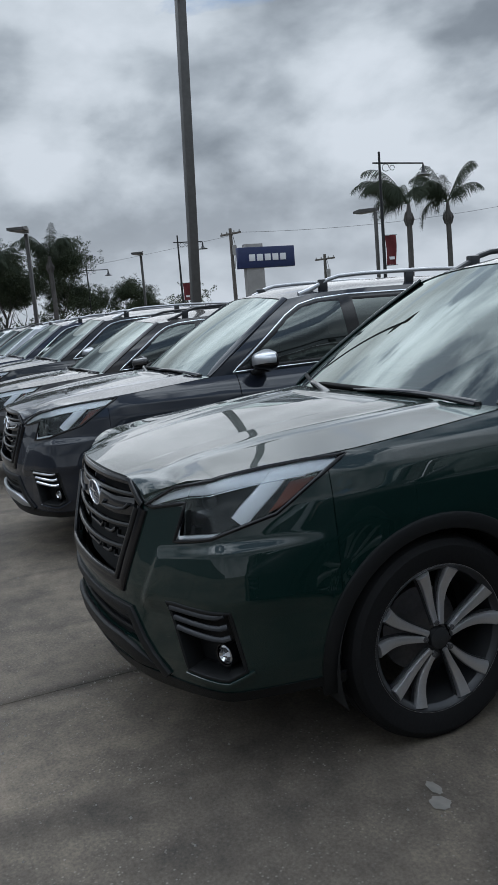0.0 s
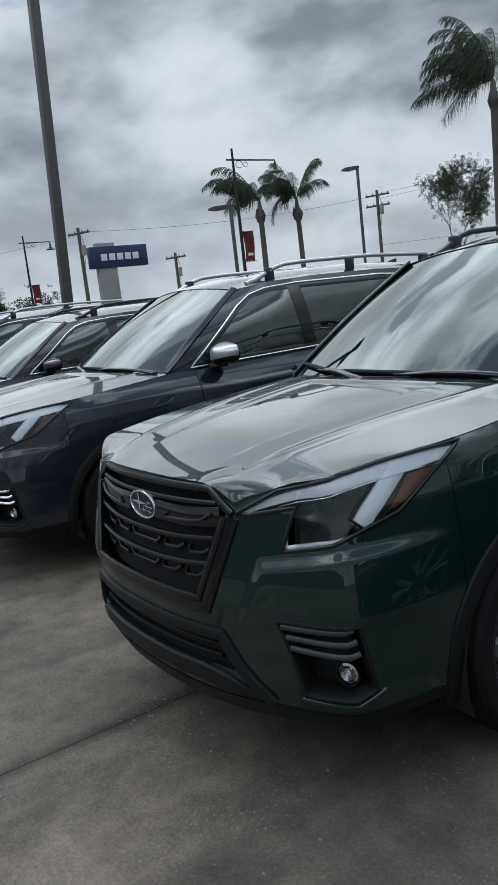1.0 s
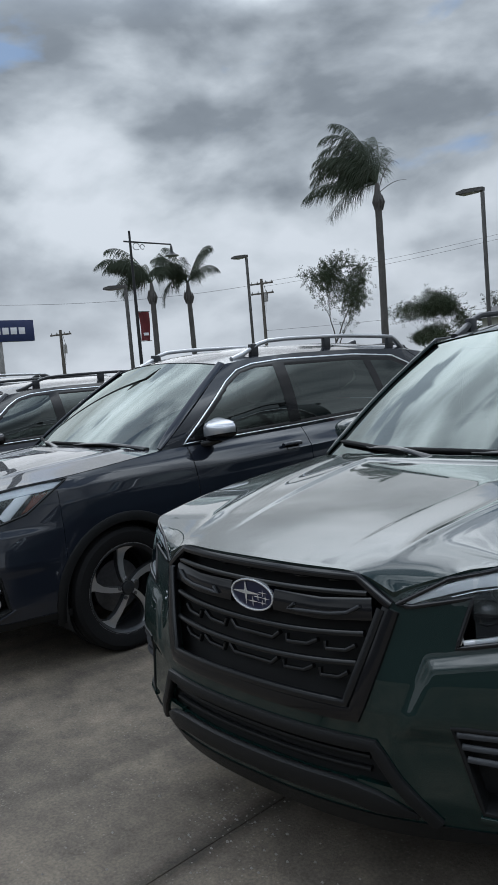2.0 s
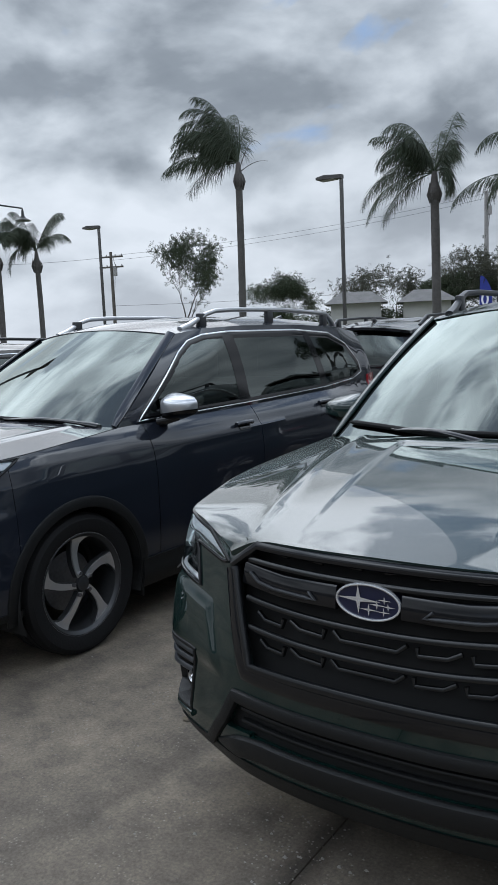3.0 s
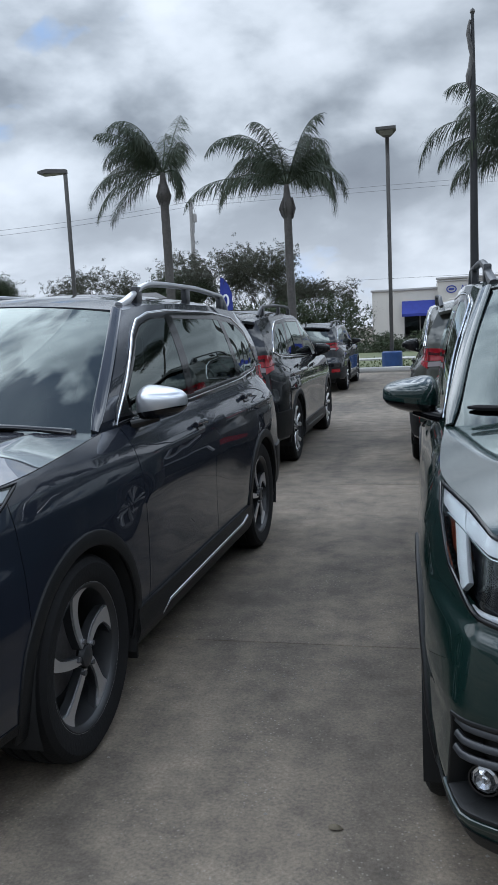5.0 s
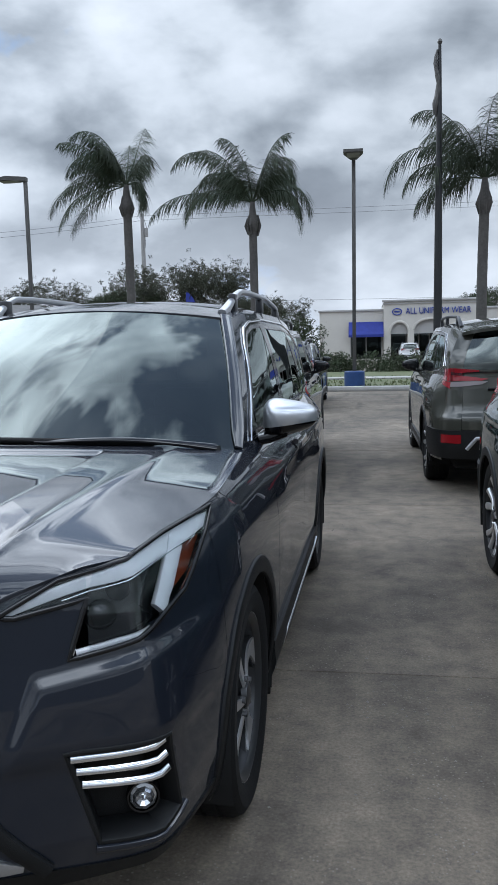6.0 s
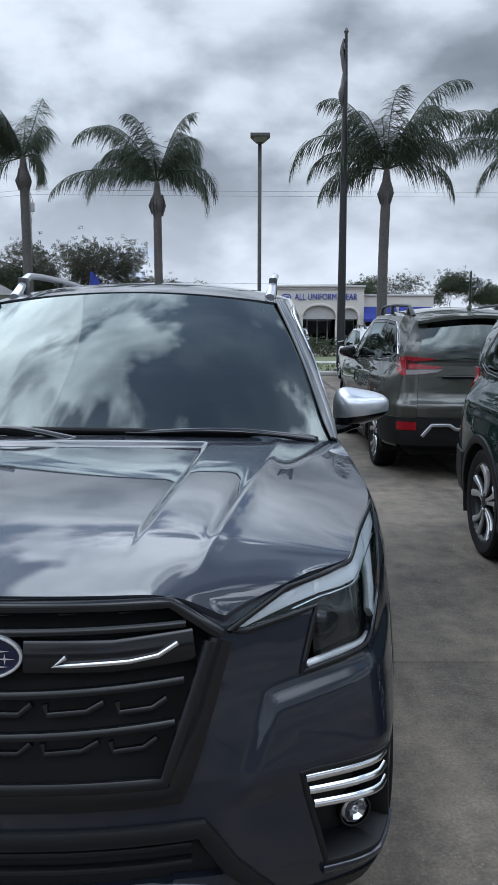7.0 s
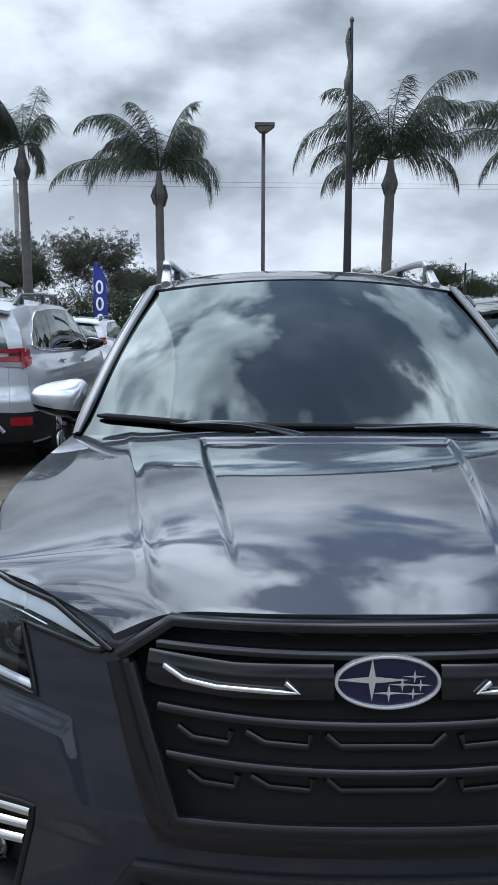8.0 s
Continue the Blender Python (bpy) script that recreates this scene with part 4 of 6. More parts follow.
    part("roof", rim_in(grid(lambda u, v: roof_at(u, v), 40, 50), .03, lambda p: Vector((p.x * .5, p.y, p.z - .3))), coat, car)
    fin = sweep([Vector((0, 3.93 + .14 * t, roof_at(.5, .86).z - .006 + .035 * t)) for t in (0, .33, .66, 1)], [Vector((0, 0, 1))] * 4, rounded(.035, .055), scale=[.3, .7, .95, .8])
    part("antenna_fin", fin, coat, car)
    # rear: gate, glass, lamps, bumper
    s_gate, s_corner = s_back(.60), s_y(4.40)
    for sg in (-1, 1):
        part("rear_corner", panel(s_corner + gap, s_gate, base=.58, mirror=sg), coat, car)
        part("tail_post", cut_sheet([[(0, 0), (.16, 0), (.16, 1), (0, 1)]], .1, lambda a, b: TAIL(a if sg < 0 else 1 - a, b)), coat, car)
    gate = grid(lambda u, v: skin(lerp(s_gate + gap, 2 * S_END - s_gate - gap, u) if lerp(s_gate, 2 * S_END - s_gate, u) <= S_END else -(2 * S_END - lerp(s_gate + gap, 2 * S_END - s_gate - gap, u)), lerp(.62, z_top(S_END), v)), 40, 20)
    tg = part("tailgate", rim_in(gate, .015, lambda p: Vector((p.x * .9, p.y - .4, p.z))), coat, car)
    part("gate_garnish", sweep([Vector((x, skin(s_back(abs(x)), 1.0).y + .012, 1.0)) for x in np.linspace(-.36, .36, 9)], [Vector((0, 1, 0))] * 9, rounded(.030, .02)), GLOSS_BLACK, tg)
    part("gate_upper", grid(lambda u, v: TAIL(lerp(.12, .88, u), v), 20, 12, lambda u, v: v > .90 or v < .06 or u < .03 or u > .97), coat, tg)
    rg = part("rear_glass", grid(lambda u, v: TAIL(lerp(.125, .875, u), lerp(.04, .93, v)) + Vector((0, .006, 0)), 16, 10), GLASS_SIDE, tg, "dark rear window")
    rg.visible_shadow = False
    spo = grid(lambda u, v: roof_back(u) + Vector((0, lerp(-.06, .13 * (1 - .35 * abs(2 * u - 1) ** 3), v), lerp(.010, -.012, v))), 24, 4)
    part("roof_spoiler", thicken(spo, .03, lambda co: Vector((0, 0, -1))), coat, car)
    for sg in (-1, 1):
        r0, r1, r2 = s_y(4.27), s_y(4.47), s_back(.44)
        sk = lambda s, z: raised(s, z, .012)
        inw = lambda co: Vector((-sg * .5, -.8, 0))
        def shape(*pts):
            return [(s * sg, z) for s, z in pts]
        b60, b46, b36, b42 = s_back(.61), s_back(.45), s_back(.36), s_back(.42)
        lamp = part("tail_light", thicken(cut_sheet([shape((r0, 1.085), (r1, 1.07), (r1, 1.195), (r0, 1.185)), shape((r1, 1.07), (b60, 1.075), (b60, 1.190), (r1, 1.195)), shape((b60, 1.152), (b60, 1.190), (b46, 1.176), (b46, 1.160)), shape((b60, 1.075), (b60, 1.122), (b36, 1.092), (b42, 1.076))], .04, sk), .02, inw), TAIL_RED, car, "red C-shaped tail lamp")
        part("lamp_core", cut_sheet([shape((r1, 1.130), (b60, 1.125), (b60, 1.149), (r1, 1.160))], .04, lambda s, z: raised(s, z, .0145)), TAIL_CORE, lamp, "dark middle of the lamp")
        part("lamp_clear", thicken(cut_sheet([shape((r1, 1.018), (b60, 1.022), (b42, 1.042), (b36, 1.072), (b60, 1.068), (r1, 1.063))], .04, sk), .015, lambda co: Vector((0, -1, 0))), TAIL_WHITE, lamp, "clear lower lens")
        part("lamp_corner", thicken(cut_sheet([shape((r0 + .05, 1.040), (r1, 1.0), (r1, 1.063), (r0 + .02, 1.076))], .04, sk), .015, inw), TAIL_RED, lamp)
    rb = grid(lambda u, v: skin(lerp(s_y(4.02), 2 * S_END - s_y(4.02), u) if lerp(s_y(4.02), 2 * S_END - s_y(4.02), u) <= S_END else -(2 * S_END - lerp(s_y(4.02), 2 * S_END - s_y(4.02), u)), lerp(.345, .615, v), .012), 90, 8)
    bump = part("rear_bumper", rim_in(rb, .02, lambda p: Vector((p.x * .7, p.y - .5, p.z))), PLASTIC, car, "black rear bumper")
    for sg in (-1, 1):
        part("reflector", cut_sheet([[(s_back(.765) * sg, .495), (s_back(.60) * sg, .495), (s_back(.60) * sg, .575), (s_back(.765) * sg, .575)]], .02, lambda s, z: raised(s, z, .020)), REFLECTOR_RED, bump, "red bumper reflector")
    gx = [(-.56, .445), (-.47, .55), (-.30, .55), (-.24, .51), (.24, .51), (.30, .55), (.47, .55), (.56, .445)]
    part("bumper_garnish", sweep([Vector((x, 4.60, z)) for x, z in along(gx, .05)], [Vector((0, 1, 0))] * len(along(gx, .05)), rounded(.035, .03)), SATIN, bump, "silver trapezoid garnish")
    # closed underside and cabin
    part("underbody", box(-.64, .64, .62, 4.36, .23, .32, .03), VOID, car)
    part("bay_floor", box(-.50, .50, .10, 1.25, .30, .86, .03), VOID, car)
    part("load_floor", box(-.66, .66, 1.15, 4.38, .30, .55, .03), VOID, car)
    part("dashboard", box(-.66, .66, 1.26, 1.72, .86, 1.06, .06, 3), CABIN, car, "grey dashboard")
    ring = [Vector((.36 + .18 * math.cos(k * math.tau / 24), 1.80 - .08 * math.sin(k * math.tau / 24), 1.02 + .165 * math.sin(k * math.tau / 24))) for k in range(24)]
    part("steering_wheel", sweep(ring, [Vector((0, 1, .4)).normalized()] * 24, rounded(.03, .03), closed=True), CABIN, car)
    for x in (-.36, .36):
        seat = part("front_seat", box(x - .25, x + .25, 2.42, 2.58, .65, 1.24, .06, 3), CABIN, car, "dark cloth seat")
        part("headrest", box(x - .13, x + .13, 2.47, 2.56, 1.27, 1.45, .035, 3), CABIN, seat)
        part("cushion", box(x - .25, x + .25, 1.95, 2.45, .55, .72, .05, 3), CABIN, seat)
    part("rear_seat", box(-.62, .62, 3.30, 3.48, .60, 1.22, .06, 3), CABIN, car, "dark rear bench")
    part("inner_mirror", box(-.11, .11, 1.90, 1.93, 1.44, 1.51, .015), GLOSS_BLACK, car)
    return car


def repaint(car, old, fresh):
    """Gives a copied car its own coat of paint."""
    for o in car.children_recursive:
        if o.type == "MESH" and o.data.materials[0] == old:
            o.material_slots[0].link = "OBJECT"
            o.material_slots[0].material = fresh
    return car

# ---- ground: flat car park, falling gently beyond the road ----


def ground_z(y):
    return float(np.interp(y, [25, 40, 75], [0, -.05, -.25]))


def speckled(name, base, dark, pale, rough=0.85):
    """Worn concrete: broad stains, mottling, pale grit and a fine tooth."""
    m = bpy.data.materials.new(name)
    m.use_nodes = True
    t = m.node_tree
    p = t.nodes["Principled BSDF"]
    p.inputs["Roughness"].default_value = rough
    c = t.nodes.new("ShaderNodeTexCoord").outputs["Object"]

    def tex(scale, detail, r=0.55, d=0.0):
        n = t.nodes.new("ShaderNodeTexNoise")
        n.inputs["Scale"].default_value, n.inputs["Detail"].default_value = scale, detail
        n.inputs["Roughness"].default_value, n.inputs["Distortion"].default_value = r, d
        t.links.new(c, n.inputs["Vector"])
        return n.outputs[0]

    def ramp(fac, a, b, ca, cb):
        n = t.nodes.new("ShaderNodeValToRGB")
        n.color_ramp.elements[0].position, n.color_ramp.elements[0].color = a, (*ca, 1)
        n.color_ramp.elements[1].position, n.color_ramp.elements[1].color = b, (*cb, 1)
        t.links.new(fac, n.inputs[0])
        return n.outputs[0]

    def mix(fac, a, b, mode="MIX"):
        n = t.nodes.new("ShaderNodeMix")
        n.data_type, n.blend_type = "RGBA", mode
        if isinstance(fac, float):
            n.inputs[0].default_value = fac
        else:
            t.links.new(fac, n.inputs[0])
        t.links.new(a, n.inputs[6])
        t.links.new(b, n.inputs[7])
        return n.outputs[2]
    grey = (0.5, 0.5, 0.5)
    broad = ramp(tex(0.55, 5, 0.55, 0.4), 0.34, 0.66, dark, base)
    mottle = ramp(tex(5.0, 7, 0.70), 0.28, 0.72, (0.50, 0.50, 0.51), (1.45, 1.42, 1.37))
    tooth = ramp(tex(85.0, 3, 0.6), 0.25, 0.75, (0.66, 0.66, 0.66), (1.30, 1.30, 1.30))
    colour = mix(1.0, mix(1.0, broad, mottle, "MULTIPLY"), tooth, "MULTIPLY")
    streak = t.nodes.new("ShaderNodeMapping")
    streak.inputs["Scale"].default_value = (1.1, 0.22, 1)
    t.links.new(c, streak.inputs["Vector"])
    drag = t.nodes.new("ShaderNodeTexNoise")
    drag.inputs["Scale"].default_value, drag.inputs["Detail"].default_value = 2.2, 5
    t.links.new(streak.outputs[0], drag.inputs["Vector"])
    oil = ramp(drag.outputs[0], 0.56, 0.72, (1, 1, 1), (0.55, 0.55, 0.56))
    colour = mix(1.0, colour, oil, "MULTIPLY")
    # grime gathered along one joint between the slabs
    axes = t.nodes.new("ShaderNodeSeparateXYZ")
    t.links.new(c, axes.inputs[0])
    wander = t.nodes.new("ShaderNodeMath")
    wander.operation = "MULTIPLY_ADD"
    t.links.new(tex(1.7, 5, 0.65), wander.inputs[0])
    wander.inputs[1].default_value, wander.inputs[2].default_value = 0.16, 0.265 - 0.08
    off = t.nodes.new("ShaderNodeMath")
    off.operation = "ADD"
    t.links.new(axes.outputs[0], off.inputs[0])
    t.links.new(wander.outputs[0], off.inputs[1])
    near = t.nodes.new("ShaderNodeMath")
    near.operation = "ABSOLUTE"
    t.links.new(off.outputs[0], near.inputs[0])
    colour = mix(1.0, colour, ramp(near.outputs[0], 0.015, 0.075, (0.42, 0.41, 0.40), (1, 1, 1)), "MULTIPLY")
    info = t.nodes.new("ShaderNodeObjectInfo")
    tone = t.nodes.new("ShaderNodeMapRange")
    tone.inputs["To Min"].default_value, tone.inputs["To Max"].default_value = 0.93, 1.07
    t.links.new(info.outputs["Random"], tone.inputs["Value"])
    hsv = t.nodes.new("ShaderNodeHueSaturation")
    t.links.new(tone.outputs[0], hsv.inputs["Value"])
    t.links.new(colour, hsv.inputs["Color"])
    v = t.nodes.new("ShaderNodeTexVoronoi")
    v.inputs["Scale"].default_value = 52
    t.links.new(c, v.inputs["Vector"])
    flecks = ramp(v.outputs["Distance"], 0.08, 0.24, (1, 1, 1), (0, 0, 0))
    patchy = ramp(tex(3.0, 3), 0.42, 0.66, (0, 0, 0), (0.52, 0.52, 0.52))
    spots = mix(1.0, flecks, patchy, "MULTIPLY")
    rgb = t.nodes.new("ShaderNodeRGB")
    rgb.outputs[0].default_value = (*pale, 1)
    t.links.new(mix(spots, hsv.outputs[0], rgb.outputs[0]), p.inputs["Base Color"])
    b = t.nodes.new("ShaderNodeBump")
    b.inputs["Strength"].default_value, b.inputs["Distance"].default_value = 0.35, 0.006
    t.links.new(tex(120.0, 4, 0.7), b.inputs["Height"])
    t.links.new(b.outputs[0], p.inputs["Normal"])
    return m


CONCRETE = speckled("worn_concrete", (0.196, 0.165, 0.128), (0.080, 0.068, 0.055), (0.40, 0.37, 0.325))
Y_ROWS = [-400, -60, 4, 8, 12, 16, 20, 25, 32, 40, 60, 75, 200, 600]
ground = part("ground", grid(lambda u, v: Vector((lerp(-500, 500, u), Y_ROWS[round(v * 13)], ground_z(Y_ROWS[round(v * 13)]) - .014)), 8, 13), CONCRETE)
tagged(ground, "worn stained concrete ground of a car park", "ground", kind="structure")
SLAB_X, SLAB_Y = 4.57, 3.68
for i in range(-8, 4):
    for j in range(-5, 7):
        x0, y0 = -.265 + i * SLAB_X + .003, 1.93 + j * SLAB_Y + .006
        x1, y1 = x0 + SLAB_X - .006, y0 + SLAB_Y - .012
        if y1 > 22.7:
            y1 = 22.7
        slab = bmesh.new()
        ring = [(x0, y0), (x1, y0), (x1, y1), (x0, y1)]
        top = [slab.verts.new((x, y, ground_z(y))) for x, y in ring]
        mid = [slab.verts.new((x + (-.002 if x == x0 else .002), y + (-.003 if y == y0 else .003), ground_z(y) - .004)) for x, y in ring]
        low = [slab.verts.new((v.co.x, v.co.y, v.co.z - .012)) for v in mid]
        slab.faces.new(top)
        for ra, rb in ((top, mid), (mid, low)):
            for k in range(4):
                slab.faces.new((ra[k], rb[k], rb[(k + 1) % 4], ra[(k + 1) % 4]))
        part("slab", slab, CONCRETE, ground, angle=10)

# ---- front row ----
proto_green = build_car("suv", "dark green compact SUV with a black grille, parked on concrete", PAINT_GREEN, "twin", False, True)
proto_navy = build_car("suv", "navy grey compact SUV with silver mirror caps and chrome strips", PAINT_NAVY, "swirl", True, True)
proto_navy.matrix_world = pose(-2.872, 0.019, 0, 0, 0, -1.16)


def parked(proto, old, fresh, label, x, y, turn=0, size=(1, 1, 1)):
    car = copy_thing(proto, pose(x, y, ground_z(y), 0, 0, turn) @ Matrix.Diagonal((*size, 1)))
    tagged(car, label)
    return repaint(car, old, fresh)


parked(proto_green, PAINT_GREEN, PAINT_BRONZE, "brown grey SUV, lower than its neighbours, parked in the row", -5.72, -.02, .3, (.97, .98, .94))
parked(proto_navy, PAINT_NAVY, PAINT_BLACK, "black SUV with roof rails parked in the row", -8.55, .05, -.4)
parked(proto_navy, PAINT_NAVY, PAINT_BLUE, "dark blue SUV with roof rails parked in the row", -11.45, 0, .2)
for k in range(5):
    parked(proto_green if k % 2 else proto_navy, PAINT_GREEN if k % 2 else PAINT_NAVY, (PAINT_SILVER, PAINT_BLACK, PAINT_WHITE, PAINT_BLUE, PAINT_BRONZE)[k], "SUV far down the front row", -14.4 - 2.9 * k, .05 * (k % 3), .4)
# Extra car, never in view: blocks sky light from the green car's left side.
parked(proto_green, PAINT_GREEN, PAINT_BLACK, "black SUV added out of view beside the green one to shade its flank", 2.92, .06, .2)
# ---- rear row, backs to the front row ----
parked(proto_green, PAINT_GREEN, PAINT_BLACK, "black SUV with red tail lamps, seen from behind", -3.11, 10.62, 180)
parked(proto_green, PAINT_GREEN, PAINT_OLIVE, "olive grey SUV with red tail lamps, seen from behind", -.15, 10.62, 180)
parked(proto_green, PAINT_GREEN, PAINT_SILVER, "silver SUV with red tail lamps, seen from behind", -5.70, 10.45, 180)
parked(proto_green, PAINT_GREEN, PAINT_BLACK, "dark SUV at the far edge of the car park", -3.5, 20.2, 180, (1, 1, .92))
parked(proto_green, PAINT_GREEN, PAINT_WHITE, "white SUV at the far edge of the car park", 1.15, 22.4, 180, (1, 1, .90))
parked(proto_green, PAINT_GREEN, PAINT_WHITE, "white SUV parked beside a blue feather flag", -6.5, 20.4, 180, (1, 1, .90))

# ---- beyond the car park ----
GRASS = material("mown_grass", (0.075, 0.105, 0.040), 0.9, grain=0.5, scale=60, second=(0.12, 0.12, 0.055), wide=1.2, bump=0.3)
PAVE = material("pale_footpath", (0.42, 0.41, 0.38), 0.85, grain=0.25, scale=40, wide=1.0)
KERB = material("kerb_concrete", (0.36, 0.35, 0.33), 0.85, grain=0.3, scale=50, bump=0.2)
BARK = material("grey_bark", (0.105, 0.095, 0.082), 0.9, grain=0.5, scale=25, bump=0.6)
PALM_BARK = material("palm_bark", (0.105, 0.098, 0.092), 0.9, grain=0.4, scale=14, bump=0.5)
FROND = material("palm_frond", (0.034, 0.050, 0.030), 0.75, grain=0.4, scale=8, second=(0.055, 0.064, 0.042), spec=0.2)
LEAF = material("dark_leaf", (0.036, 0.050, 0.027), 0.75, grain=0.5, scale=1.2, second=(0.060, 0.072, 0.040), spec=0.2)
LEAF_DULL = material("dull_leaf", (0.045, 0.050, 0.034), 0.75, grain=0.5, scale=1.2, second=(0.075, 0.074, 0.052), spec=0.2)
STEEL_BLACK = material("black_painted_steel", (0.022, 0.023, 0.025), 0.45, 0.3, grain=0.3, scale=20)
STEEL_GREY = material("bronze_grey_steel", (0.095, 0.092, 0.088), 0.5, 0.4, grain=0.3, scale=12)
TIMBER = material("weathered_pole_timber", (0.13, 0.115, 0.10), 0.9, grain=0.4, scale=18, bump=0.3)
CAST = material("pale_cast_concrete", (0.33, 0.32, 0.31), 0.85, grain=0.3, scale=16)
BLUE_PAINT = material("blue_painted_concrete", (0.018, 0.060, 0.200), 0.55, grain=0.35, scale=18)
BLUE_SIGN = material("blue_sign_panel", (0.020, 0.032, 0.105), 0.35, grain=0.15, scale=6)
BLUE_CLOTH = material("blue_cloth", (0.025, 0.040, 0.260), 0.8, grain=0.25, scale=20)
WHITE_PRINT = material("white_print", (0.74, 0.74, 0.76), 0.5)
RED_CLOTH = material("dark_red_cloth", (0.150, 0.020, 0.024), 0.8, grain=0.4, scale=12)
STUCCO = material("cream_stucco", (0.60, 0.57, 0.52), 0.9, grain=0.15, scale=22, bump=0.15, wide=0.5)
STUCCO_GREY = material("grey_stucco", (0.44, 0.43, 0.42), 0.9, grain=0.15, scale=22, bump=0.15, wide=0.5)
SHOP_GLASS = glass("shop_window_glass", (0.12, 0.14, 0.15), 1.5)
SHOP_DARK = material("dark_shop_interior", (0.020, 0.021, 0.024), 0.8)
LETTER_BLUE = material("blue_letter", (0.020, 0.050, 0.300), 0.4)
ROOFING = material("grey_shingle", (0.17, 0.165, 0.16), 0.9, grain=0.4, scale=16, bump=0.3)
WALL_PLAIN = material("dark_unseen_wall", (0.16, 0.165, 0.17), 0.35, grain=0.2, scale=3, wide=0.3)

# grass verge with a footpath, kerb along the car park
verge = part("grass_verge", grid(lambda u, v: Vector((lerp(-120, 120, u), lerp(23.6, 41, v), ground_z(lerp(23.6, 41, v)) + .05 + .03 * math.sin(u * 70) * math.sin(v * 9))), 80, 10), GRASS)
tagged(verge, "mown grass verge beside the road", "grass", kind="stuff")
blades = bmesh.new()
rnd = random.Random(5)
for k in range(5200):
    x, y = rnd.uniform(-22, 22), 23.7 + 9 * rnd.random() ** 1.6
    z, h, a = ground_z(y) + .05, rnd.uniform(.04, .11), rnd.uniform(0, math.tau)
    d = Vector((math.cos(a), math.sin(a), 0)) * .035
    o = Vector((x, y, z))
    blades.faces.new([blades.verts.new(o - d), blades.verts.new(o + d), blades.verts.new(o + Vector((d.y * .8, -d.x * .8, h)))])
tufts = part("grass_blades", blades, GRASS)
tagged(tufts, "short uneven blades of verge grass", "grass", kind="stuff")
path_bm = box(-120, 120, 30.2, 31.6, ground_z(31) - .05, ground_z(31) + .11)
tagged(part("pavement", path_bm, PAVE), "pale concrete footpath through the verge", "pavement", kind="structure")
kerb_path = [Vector((x, 22.9, ground_z(22.9) + .055)) for x in np.linspace(-120, 120, 30)]
tagged(part("kerb", sweep(kerb_path, [Vector((0, 0, 1))] * 30, rounded(.30, .20)), KERB), "worn concrete kerb at the edge of the car park", "kerb", kind="structure")
# Unseen wall added behind the aisle to darken reflections on the car fronts.
tagged(part("unseen_wall_south", box(-60, 40, -22.4, -22, 0, 3.0), WALL_PLAIN), "plain dark wall added out of view behind the aisle to darken reflections", "wall", kind="structure")


